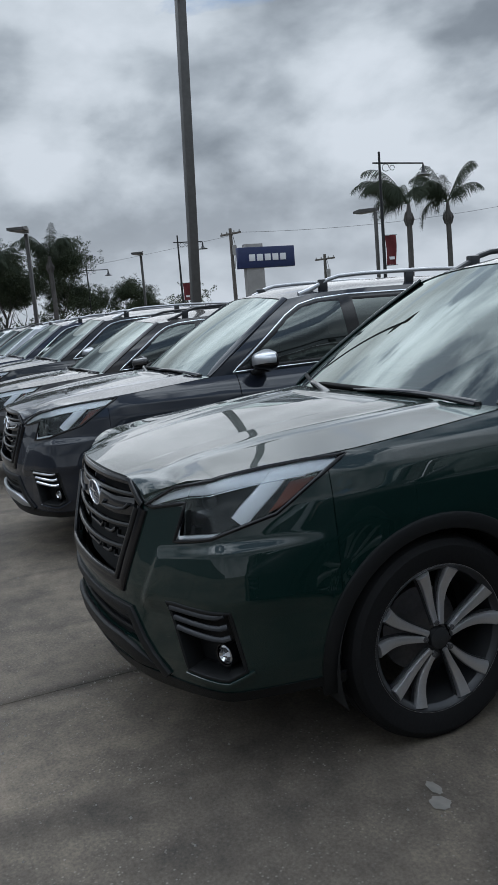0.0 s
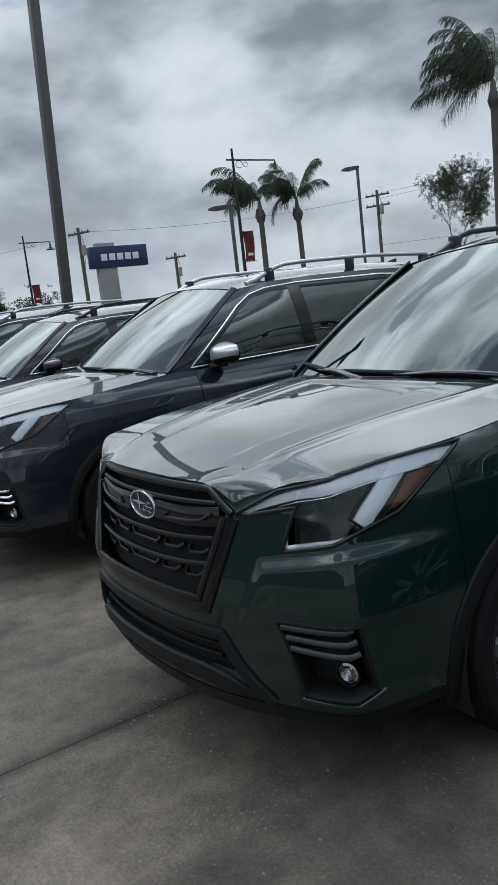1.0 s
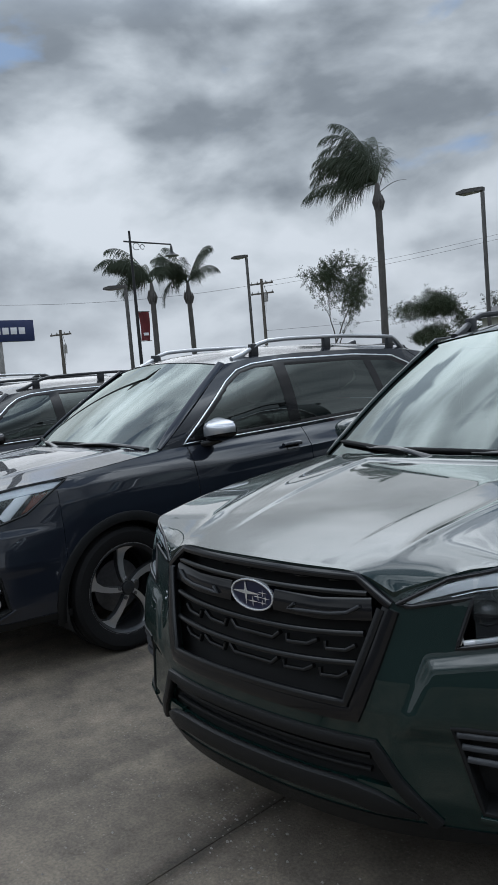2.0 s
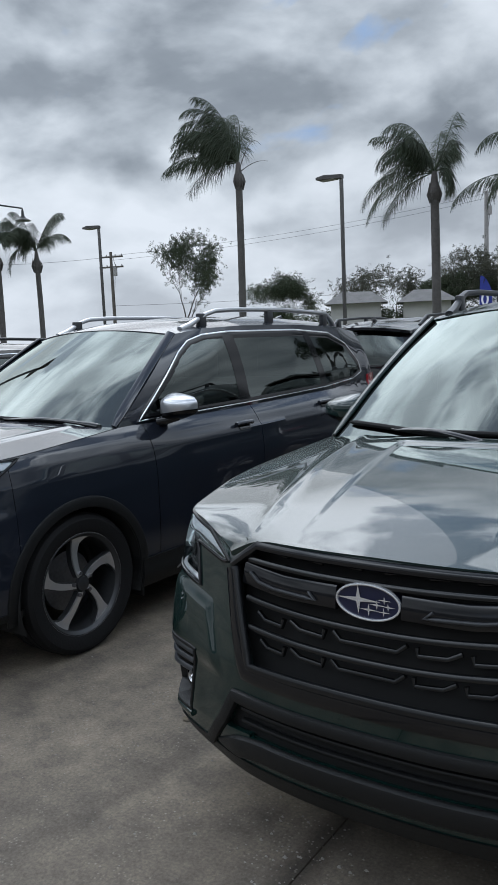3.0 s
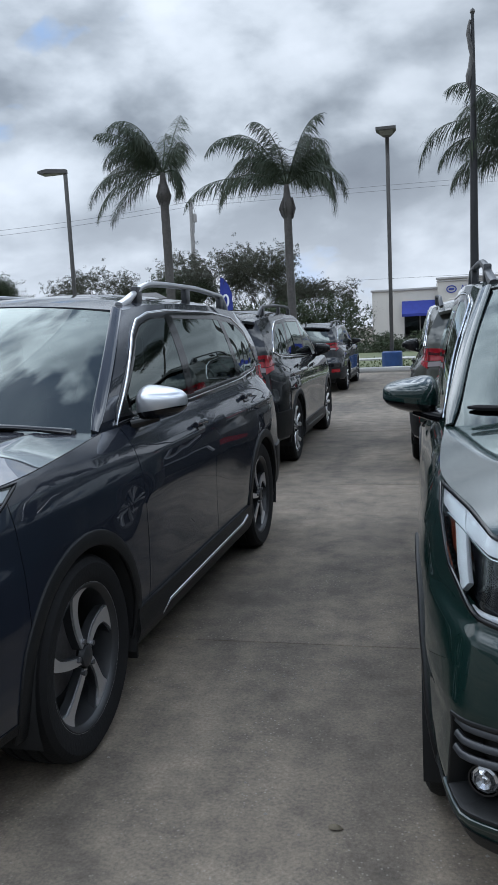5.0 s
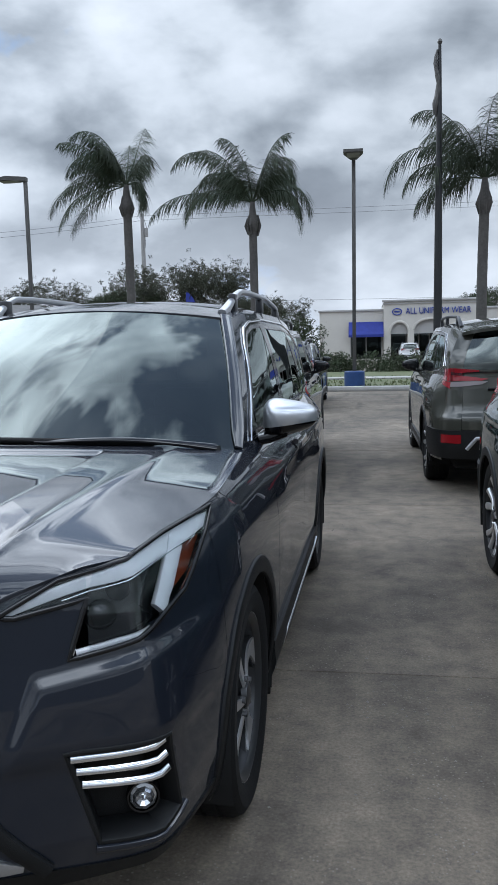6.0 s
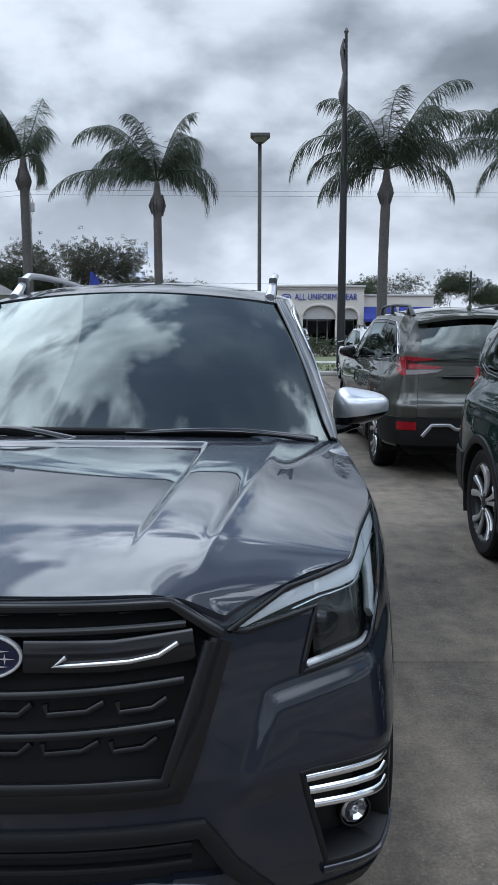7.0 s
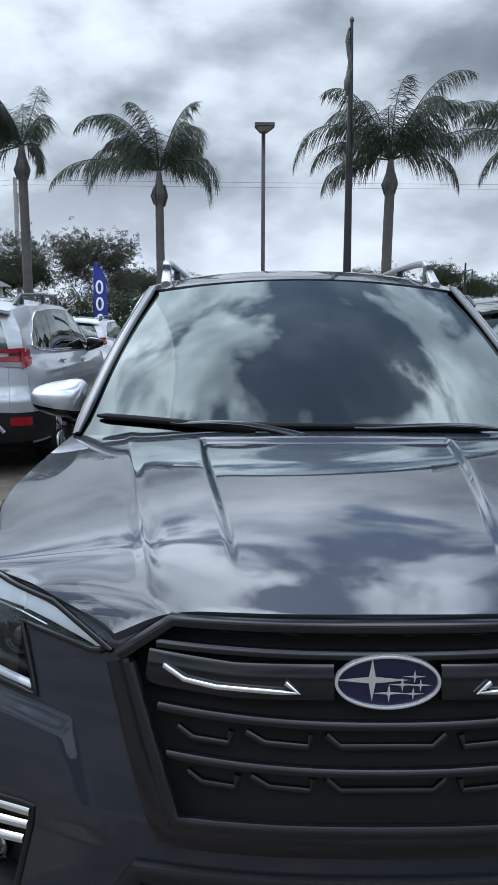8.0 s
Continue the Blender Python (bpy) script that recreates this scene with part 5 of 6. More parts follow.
def palm(name, label, x, y, bulge, seed, outer, inner=9, lean=0.0, reach=2.7, wind=.1, girth=.18, stalks=()):
    """A queen palm: ringed trunk, swollen crown base and arching feathered fronds.
    outer: fronds as (heading, rise, length, droop), in degrees and metres; inner: how many stand up in the heart."""
    r = random.Random(seed)
    tree = root(name, label, "palm tree", "palms by the road", pose(x, y, ground_z(y)))
    top = bulge - ground_z(y)
    bend = r.uniform(-.04, .04)
    pts, rad = [], []
    n = 26
    for k in range(n + 1):
        t = k / n
        pts.append(Vector((lean * (t - 1) + bend * (math.sin(t * math.pi) if k else 0), .05 * math.sin(t * 3), top * t - (.1 if k == 0 else 0))))
        rad.append(girth * (1.08 - .12 * t + .22 * math.exp(-t * 14)) * (1.035 if k % 2 else 1.0))
    part("trunk", tube(pts, rad, 14), PALM_BARK, tree, "grey ringed trunk")
    head = pts[-1]
    part("crownshaft", tube([head + Vector((0, 0, d)) for d in (-.20, -.12, .0, .16, .28, .42, .80)], [girth * k for k in (.97, 1.22, 1.5, 1.48, 1.2, .9, .55)], 12), PALM_BARK, tree, "swollen fibrous crown base")
    for k in range(7):
        a = k * math.tau / 7 + r.random()
        part("leaf_base", tube([head + Vector((.16 * math.cos(a), .16 * math.sin(a), -.22 - .1 * r.random())), head + Vector((.25 * math.cos(a), .25 * math.sin(a), .02)), head + Vector((.18 * math.cos(a), .18 * math.sin(a), .22 + .2 * r.random()))], [.03, .04, .015], 6), PALM_BARK, tree)
    for dx, dz in stalks:
        part("bare_stalk", tube([head + Vector((dx * t, 0, .35 + dz * math.sin(t * 2.2))) for t in np.linspace(0, 1, 9)], [.022 - .016 * k / 8 for k in range(9)], 5), PALM_BARK, tree, "bare dry frond stalk")
    heart = head + Vector((0, 0, .78))
    fronds = list(outer)
    for k in range(inner):
        fronds.append((180 + ((k * 137.5) % 360 - 180) * (1 - 1.4 * wind), lerp(64, 40, k / inner), reach * r.uniform(.82, 1.05), lerp(.10, .19, k / inner)))
    for heading, rise, length, droop in fronds:
        heading, rise, length, droop = heading + r.uniform(-12, 12), rise + r.uniform(-9, 9), length * r.uniform(.84, 1.08), droop * r.uniform(.75, 1.35)
        if abs(math.sin(radians(heading))) > .75:
            rise, droop = max(rise, 46), min(droop, .12)
        twist, bow = r.uniform(-.5, .5), r.uniform(-.03, .03)
        a, el = radians(heading), radians(rise)
        way = Vector((math.cos(a) * math.cos(el), math.sin(a) * math.cos(el), math.sin(el)))
        p, step, spine = heart.copy(), length / 20, []
        for q in range(21):
            spine.append((p.copy(), way.copy()))
            t = q / 20
            way = (way + Vector((-.10 * wind * (t + .30), .010 * wind, -droop * (t + .02) * (1 + 1.1 * t * t))) + way.cross(Vector((0, 0, 1))) * bow).normalized()
            p = p + way * step
        bm = tube([s[0] for s in spine], [lerp(.026, .004, q / 20) for q in range(21)], 5)
        leaflets = 120
        for q in range(20, leaflets):
            t = q / (leaflets - 1)
            i = min(19, int(t * 20))
            o = spine[i][0].lerp(spine[i + 1][0], t * 20 - i)
            d = spine[i][1]
            sid = d.cross(Vector((0, 0, 1)))
            sid = sid.normalized() if sid.length > .05 else Vector((1, 0, 0))
            size = .66 * math.sin(math.pi * min(1, .14 + t * .80)) ** .6 * r.uniform(.75, 1.15) * reach / 2.7
            for sg in (-1, 1):
                hang = Vector((-.55 * wind * r.uniform(.6, 1.3), 0, -.75 * r.uniform(.35, 1.5) + twist * sg * .4))
                way2 = (sid * sg * r.uniform(.15, .65) + d * r.uniform(.30, .65) + hang * r.uniform(.7, 1.2)).normalized()
                tip = o + way2 * size + Vector((-.15 * wind, 0, -.28)) * size
                mid = o + way2 * size * .55
                wid = d * .0105
                a0, b0 = bm.verts.new(o - wid * .5), bm.verts.new(o + wid * .5)
                a1, b1 = bm.verts.new(mid - wid), bm.verts.new(mid + wid)
                c = bm.verts.new(tip)
                bm.faces.new((a0, b0, b1, a1))
                bm.faces.new((a1, b1, c))
        part("frond", bm, FROND, tree)
    return tree


palm("palm", "tall palm bent by wind, fronds swept to one side", -18.2, 25.8, 7.92, 11,
     [(178, 2, 3.6, .06), (190, 18, 3.7, .07), (165, 34, 3.6, .08), (205, 46, 3.5, .09), (150, 58, 3.4, .10), (185, 66, 3.5, .09), (230, 30, 3.2, .10), (130, 24, 3.2, .10), (215, 8, 3.2, .08), (100, 66, 3.3, .08), (262, 60, 3.2, .10), (120, 74, 3.3, .10), (240, 72, 3.2, .11), (110, 66, 3.0, .12), (255, 76, 3.0, .10), (140, 70, 3.4, .10)],
     9, .15, 3.3, .42, .145, ((1.15, 1.15), (1.45, .32)))
palm("palm", "palm with ragged windswept fronds", -9.88, 26.0, 6.32, 12,
     [(176, -6, 3.1, .10), (188, 12, 3.5, .12), (170, 34, 3.5, .10), (195, 52, 3.2, .08), (160, 66, 3.0, .10), (214, -2, 3.0, .18), (140, 8, 2.9, .16), (4, 30, 1.6, .50), (340, 10, 1.5, .45), (60, 56, 2.2, .24), (335, 50, 2.2, .26), (250, 28, 2.8, .16), (95, 34, 2.8, .16)],
     9, -.04, 2.8, .22, .155)
palm("palm", "shorter palm with broad arching crown", -5.3, 25.0, 5.36, 13,
     [(182, 14, 3.9, .10), (172, 40, 3.5, .17), (196, 54, 3.2, .17), (160, 66, 3.0, .14), (352, 26, 2.7, .26), (8, 44, 2.7, .24), (342, 54, 2.6, .20), (24, 58, 2.5, .20), (210, 24, 3.0, .17), (330, 28, 2.6, .24), (262, 36, 2.7, .2), (92, 34, 2.8, .18), (120, 24, 2.8, .2), (60, 26, 2.7, .22)],
     7, -.06, 2.8, .06, .135)
palm("palm", "tall palm with full spreading crown", 2.08, 24.7, 5.70, 14,
     [(184, 40, 3.9, .19), (174, 24, 3.5, .15), (192, 58, 3.7, .13), (166, 12, 3.0, .15), (2, 22, 3.9, .08), (352, 38, 4.0, .10), (10, 46, 3.9, .11), (346, 8, 3.0, .14), (20, 60, 3.8, .10), (214, 34, 3.3, .16), (316, 28, 3.2, .16), (258, 36, 3.0, .18), (280, 14, 2.8, .18), (95, 34, 3.1, .16), (130, 22, 3.0, .18), (50, 20, 3.0, .16)],
     9, .02, 3.3, .03, .16)
palm("palm", "palm at the end of the roadside row", 7.2, 24.7, 5.9, 15,
     [(182, 20, 3.7, .12), (172, 42, 3.5, .15), (196, 58, 3.3, .14), (4, 20, 3.3, .14), (350, 44, 3.3, .15), (14, 60, 3.2, .12), (220, 26, 3.0, .17), (320, 24, 3.0, .17), (262, 34, 2.9, .17), (92, 34, 2.9, .16), (40, 22, 2.9, .18), (140, 22, 2.9, .18)],
     9, .05, 3.1, .05, .15)
palm("palm", "distant palm with fronds blown flat", -31.3, 23.75, 5.62, 16,
     [(230, 20, 3.6, .08), (250, 4, 3.3, .10), (240, 40, 3.4, .09), (262, 52, 3.2, .10), (215, 56, 3.2, .11), (200, 24, 3.0, .12), (280, 22, 3.0, .12), (170, 36, 2.8, .14), (70, 56, 2.4, .22)],
     8, .12, 2.9, .34, .14)
palm("palm", "distant palm with long drooping fronds", -31.0, 25.95, 5.62, 17,
     [(240, 46, 2.9, .24), (250, 10, 2.8, .30), (262, 62, 2.8, .22), (215, 30, 2.7, .28), (90, 40, 2.2, .34), (60, 60, 2.4, .28), (300, 44, 2.5, .28), (165, 44, 2.5, .28), (250, -20, 2.6, .22)],
     6, 0, 2.5, .14, .13)
for px_, py_, pb_, ps_ in ((-50, 8.9, 5.6, 18), (-52, 5.2, 4.9, 19)):
    palm("palm", "palm among the far trees", px_, py_, pb_, ps_, [(k * 40, 24 + 9 * (k % 3), 2.7, .15) for k in range(9)], 10, 0, 2.6, .05, .15)


def sprays(bm, centre, size, count, r, leaf):
    """A loose clump of small leaves, gathered in tufts."""
    tufts_in = max(1, count // 16)
    for _ in range(tufts_in):
        c = centre + Vector((r.gauss(0, 1), r.gauss(0, 1), r.gauss(0, .75))) * size
        for _ in range(count // tufts_in):
            o = c + Vector((r.uniform(-1, 1), r.uniform(-1, 1), r.uniform(-.8, .8))) * size * .42
            n = Vector((r.uniform(-1, 1), r.uniform(-1, 1), r.uniform(-.4, 1))).normalized()
            a = n.orthogonal().normalized() * leaf * r.uniform(.6, 1.3)
            b = n.cross(a).normalized() * leaf * r.uniform(.35, .65)
            bm.faces.new([bm.verts.new(o - a), bm.verts.new(o + b), bm.verts.new(o + a), bm.verts.new(o - b)])


def tree_proto(name, label, seed, tall, wide, leaves, leaf, mat, airy):
    """A broadleaf tree: forking limbs and a crown of many small leaves with gaps."""
    r = random.Random(seed)
    tree = root(name, label, "tree", "trees along the road")
    wood, crown = bmesh.new(), bmesh.new()
    tips = []

    def limb(p, way, length, rad, depth):
        pts, rads = [p], [rad]
        for k in range(4):
            way = (way + Vector((r.uniform(-.22, .22), r.uniform(-.22, .22), r.uniform(-.04, .16)))).normalized()
            p = p + way * length / 4
            pts.append(p)
            rads.append(rad * (1 - .13 * (k + 1)))
        tube(pts, rads, 6 if depth > 1 else 9, bm=wood)
        if airy and depth in (2, 3):
            tips.append(pts[3])
        if depth >= 4:
            tips.append(p)
            tips.append(pts[2])
            return
        for k in range(3 if depth < 3 else 2):
            a = k * 2.2 + r.random() * 2
            out = Vector((math.cos(a), math.sin(a), r.uniform(.1, .9))) * wide
            limb(p if k < 2 else pts[3], (way * .7 + out * .75).normalized(), length * r.uniform(.62, .82), rads[-1] * .72, depth + 1)
    limb(Vector((0, 0, -.1)), Vector((0, 0, 1)), tall * .36, tall * .022, 0)
    for t in tips:
        sprays(crown, t, tall * (.042 if airy else .062), leaves, r, leaf)
    part("trunk", wood, BARK, tree, "forking grey limbs")
    part("crown", crown, mat, tree, "uneven leafy crown with gaps", angle=180)
    return tree


t_dense = tree_proto("tree", "dark dense roadside tree", 31, 7.4, 1.0, 288, .058, LEAF, False)
t_broad = tree_proto("tree", "broad dark roadside tree", 32, 6.4, 1.3, 288, .058, LEAF, False)
t_thin = tree_proto("tree", "thin tree with sparse twiggy crown", 33, 6.6, .95, 112, .042, LEAF_DULL, True)
t_airy = tree_proto("tree", "tall slender tree with open airy crown", 34, 10.6, .50, 208, .060, LEAF, True)


t_bare = tree_proto("tree", "small bare tree before the shop wall", 36, 3.9, .75, 3, .02, LEAF_DULL, True)


def tree_at(proto, x, y, s, turn, base=None):
    z = ground_z(y) if base is None else base
    return copy_thing(proto, pose(x, y, z, 0, 0, turn) @ Matrix.Scale(s, 4))


t_airy.matrix_world = pose(-37.5, 45, ground_z(45) - .2, 0, 0, 40) @ Matrix.Diagonal((.74, .74, .92, 1))
t_dense.matrix_world = pose(-53, 10.5, 0, 0, 0, 10)
t_broad.matrix_world = pose(-55, 6.5, 0, 0, 0, 80)
t_thin.matrix_world = pose(-11.6, 45, ground_z(45), 0, 0, 20)
t_bare.matrix_world = pose(-5.2, 66, ground_z(66), 0, 0, 30)
rt = random.Random(8)
for k in range(5):
    x = -33 + 4.6 * k + rt.uniform(-.8, .8)
    tree_at((t_broad, t_dense, t_thin, t_broad)[k % 4], x, 47 + rt.uniform(-2, 6), rt.uniform(.78, 1.0) * (.80 if x < -26 else .95), rt.uniform(0, 360))
tree_at(t_thin, -6.6, 46.5, .66, 40)
tree_at(t_thin, -10.4, 46.5, .92, 140)
tree_at(t_dense, -9.2, 48.0, .62, 200)
tree_at(t_thin, -8.4, 45.5, .66, 260)
for k in range(4):
    tree_at((t_thin, t_broad, t_thin)[k % 3], -20 + 3.0 * k, 45.5 + rt.uniform(-1, 2), rt.uniform(.86, 1.0), rt.uniform(0, 360))
for k in range(8):
    tree_at((t_dense, t_broad)[k % 2], -57 - 5 * (k % 2), 1 + 2.5 * k, rt.uniform(.85, 1.08) * (1 if k < 4 else .72), rt.uniform(0, 360))
for k in range(8):
    tree_at((t_broad, t_thin, t_dense)[k % 3], 11 + 5.2 * k, 92 + rt.uniform(-3, 3), rt.uniform(1.05, 1.22), rt.uniform(0, 360))

# low shrubs along the far side of the verge
shrubs = bmesh.new()
rs = random.Random(21)
for k in range(2300):
    x = rs.uniform(-27, 22) if k % 2 else rs.uniform(-27, -4.6)
    y = 40.5 + rs.uniform(-.6, .6) + (2.5 if x < -4.6 else 0)
    sprays(shrubs, Vector((x, y, ground_z(y) + rs.uniform(.10, (.45 if x > -4.6 else 2.7)))), .42, 64, rs, .065)
for k in range(500):
    y = rs.uniform(-2, 20.5)
    x = -53 + rs.uniform(-1.5, 1.5)
    sprays(shrubs, Vector((x, y, rs.uniform(.3, 2.9 + .9 * math.sin(y * .7)))), .45, 64, rs, .075)
hedge = part("hedge", shrubs, LEAF, angle=180)
tagged(hedge, "dark uneven hedge of low shrubs", "hedge", kind="stuff")


def lamp_post(x, y, top, turn, label, heads=1, base="plain", tilt=0.0, girth=.06, mat=STEEL_GREY):
    """A car park light: square post, slim wedge-shaped head on a short arm."""
    z0 = ground_z(y)
    post = root("street_lamp", label, "street lamp", "car park lights", pose(x, y, z0, -tilt, 0, turn))
    h = top - z0
    part("post", box(-girth, girth, -girth, girth, -.05, h, .012), mat, post, "square steel post")
    if base == "drum":
        part("drum", lathe([(.001, .56), (.30, .56), (.33, .53), (.33, 0)], 28, "z"), BLUE_PAINT, post, "blue painted round concrete base")
    else:
        part("drum", lathe([(.001, .30), (.22, .30), (.24, .27), (.24, -.02)], 20, "z"), CAST, post, "round concrete base")
    for k in range(heads):
        sg = 1 if k == 0 else -1
        head = bmesh.new()
        prof = [(-.05, .0, .10), (.18, .02, .17), (.62, .05, .30), (.95, .06, .30)]
        rings = []
        for dx, lo, wy in prof:
            rings.append([head.verts.new((sg * dx, -wy, h + .02 + lo * .4)), head.verts.new((sg * dx, wy, h + .02 + lo * .4)), head.verts.new((sg * dx, wy, h + .16 + lo * .5 - (.06 if dx > .9 else 0))), head.verts.new((sg * dx, -wy, h + .16 + lo * .5 - (.06 if dx > .9 else 0)))])
        for r0, r1 in zip(rings, rings[1:]):
            for q in range(4):
                head.faces.new((r0[q], r0[(q + 1) % 4], r1[(q + 1) % 4], r1[q]))
        head.faces.new(rings[0][::-1])
        head.faces.new(rings[-1])
        ob = part("head", head, mat, post, "wedge-shaped lamp head")
        part("lens", box(min(sg * .25, sg * .88), max(sg * .25, sg * .88), -.20, .20, h + .024, h + .036), CAST, ob)
    return post


lamp_post(-14.32, 5.62, 9.05, 180, "tall car park light with two heads on a tapering post", 2, tilt=-2.4, girth=.10)
lamp_post(-1.98, 24.6, 7.22, -90, "slim car park light on a blue round base", 1, "drum")
lamp_post(-13.58, 26.0, 7.40, 180, "car park light with its head turned aside", 1)
lamp_post(-30.5, 30.0, 7.80, 180, "car park light near distant palms", 1)
lamp_post(-26.0, 18.3, 5.35, 200, "car park light beside a banner post", 1)
lamp_post(-26.0, 3.9, 4.95, -30, "car park light far along the row", 1)
lamp_post(-40.0, 12.1, 5.25, -30, "car park light before dark trees", 1)


def banner_lamp(x, y, top, reach, label, banner=True):
    """An old-style street lamp: slim post, long arm with scrolls and a bell lamp, and a cloth banner."""
    z0 = ground_z(y)
    h = top - z0
    post = root("street_lamp", label, "street lamp", "old-style street lamps", pose(x, y, z0))
    part("post", tube([Vector((0, 0, k)) for k in (-.05, .5, .55, h * .6, h)], [.13, .12, .075, .065, .045], 12), STEEL_BLACK, post, "tapering black post")
    arm_z = h - .42
    part("arm", tube([Vector((0, -.30, arm_z)), Vector((0, 0, arm_z)), Vector((0, reach, arm_z))], [.035, .035, .03], 8), STEEL_BLACK, post)
    for cy, rr in ((.28, .16), (.58, .11)):
        ring = [Vector((0, cy + rr * math.cos(k * .42), arm_z - .18 + rr * math.sin(k * .42) * (1 - k * .02))) for k in range(14)]
        part("scroll", tube(ring, [.014] * 14, 5), STEEL_BLACK, post)
    bell = part("bell_lamp", lathe([(.02, arm_z - .02), (.05, arm_z - .12), (.06, arm_z - .28), (.14, arm_z - .38), (.30, arm_z - .46), (.29, arm_z - .48), (.001, arm_z - .44)], 20, "z"), STEEL_BLACK, post, "bell-shaped lamp shade")
    bell.location = (0, reach, 0)
    if banner:
        for z in (h * .57, h * .41):
            part("banner_rod", tube([Vector((0, 0, z)), Vector((0, .62, z))], [.014, .014], 6), STEEL_BLACK, post)
        cloth = part("banner", grid(lambda u, v: Vector((.05 * math.sin(u * 5 + v * 4), .09 + .48 * u, lerp(h * .412, h * .568, v))), 8, 12), RED_CLOTH, post, "dark red cloth banner")
        part("print_bar", box(.03, .04, .20, .46, h * .44, h * .455), WHITE_PRINT, cloth)
    return post


banner_lamp(-24.0, 17.3, 7.33, 2.05, "old-style black street lamp with a red banner")
banner_lamp(-45.0, 16.05, 6.82, 1.65, "old-style black street lamp with a small banner")
banner_lamp(-60.0, 13.5, 6.5, 1.7, "old-style black street lamp before trees", False)
banner_lamp(9.2, 40.0, 4.4, -1.2, "old-style black street lamp beyond the verge", False)


def utility_pole(x, y, top, arms, label, mat=TIMBER, turn=20, girth=.15):
    z0 = ground_z(y)
    h = top - z0
    pole = root("utility_pole", label, "utility pole", "utility poles", pose(x, y, z0, 0, 0, turn))
    part("pole", tube([Vector((0, 0, -.1)), Vector((0, 0, h * .5)), Vector((0, 0, h))], [girth, girth * .85, girth * .7], 12), mat, pole)
    for k in range(arms):
        z = h - .35 - .75 * k
        part("crossarm", box(-.95, .95, -.06, .06, z - .06, z + .06, .01), TIMBER, pole)
        for xx in (-.85, -.35, .35, .85):
            part("insulator", lathe([(.04, z + .06), (.05, z + .10), (.03, z + .13), (.045, z + .17), (.001, z + .20)], 8, "z"), CAST, pole).location = (xx, 0, 0)
    part("transformer", lathe([(.001, h - 1.75), (.15, h - 1.75), (.16, h - 1.2), (.13, h - 1.1), (.001, h - 1.1)], 14, "z"), CAST, pole).location = (.28, 0, 0)
    part("cable_drop", tube([Vector((.14, .05, h - .4)), Vector((.30, .05, h - 1.0)), Vector((.22, .05, h - 1.8)), Vector((.15, .05, h - 2.6))], [.018] * 4, 5), STEEL_BLACK, pole)
    return pole


utility_pole(-46, 20.1, 7.25, 1, "weathered timber utility pole with transformer")
utility_pole(-50, 29.3, 5.6, 1, "small distant timber utility pole")
utility_pole(-41.3, 42, 8.35, 2, "timber utility pole with two crossarms")
utility_pole(-18.9, 60, 11.9, 0, "pale concrete utility pole with drop cable", CAST, 0, .21)


def wire(a, b, sag, label):
    pts = [a.lerp(b, k / 24) - Vector((0, 0, sag * 4 * (k / 24) * (1 - k / 24))) for k in range(25)]
    ob = part("overhead_wire", tube(pts, [.010] * 25, 4), STEEL_BLACK)
    return tagged(ob, label, "wire", "overhead wires")


for dz in (0, .35):
    wire(Vector((-41.3, 42, 8.1 - dz)), Vector((-18.9, 60, 11.75 - dz)), .5, "thin black overhead wire between poles")
    wire(Vector((-18.9, 60, 11.75 - dz)), Vector((48, 60, 11.75 - dz)), .12, "thin black overhead wire over the road")
wire(Vector((-46, 20.1, 7.0)), Vector((-41.3, 42, 8.0)), .5, "thin black overhead wire between poles")
wire(Vector((-41.3, 42, 4.4)), Vector((-18.9, 60, 5.1)), .25, "low black service wire")
wire(Vector((-18.9, 60, 5.1)), Vector((48, 60, 5.2)), .4, "heavy low wire beside the road")
wire(Vector((-46, 20.1, 6.8)), Vector((-80, 2, 6.5)), .4, "thin black overhead wire")

# sign pylon: a blue panel across a pale post, its lettering drawn as plain pale blocks
pylon = root("pylon_sign", "blue dealership sign panel on a pale post", "sign", m=pose(-40, 19.6, 0))
part("post", box(-.22, .22, -1.30, -.15, -.05, 5.62, .03), CAST, pylon, "pale square sign post")
panel_ob = part("panel", box(-.16, .30, -1.75, 1.85, 4.22, 5.42, .03), BLUE_SIGN, pylon, "blue sign panel")
for k in range(5):
    part("print_block", box(.30, .315, -1.12 + .50 * k, -1.12 + .50 * k + .38, 4.62, 5.00, .004), WHITE_PRINT, panel_ob)

# flagpole with a furled flag
flag = root("flagpole", "dark tapering flagpole with a furled flag", "flagpole", m=pose(.56, 23.4, ground_z(23.4), -.3))
part("pole", tube([Vector((0, 0, k)) for k in (-.05, 3, 6, 8.5, 10.12)], [.135, .125, .105, .075, .045], 14), STEEL_BLACK, flag)
part("finial", lathe([(.001, 10.29), (.06, 10.24), (.075, 10.18), (.05, 10.12), (.001, 10.11)], 14, "z"), STEEL_GREY, flag)
part("furled_flag", tube([Vector((-.07 - .05 * math.sin(k * .9), 0, 9.97 - .19 * k)) for k in range(11)], [.03, .05, .07, .06, .08, .07, .09, .08, .10, .08, .03], 8), STEEL_GREY, flag, "flag hanging furled against the pole")
part("base_collar", lathe([(.14, .25), (.22, .2), (.24, 0)], 16, "z"), STEEL_GREY, flag)

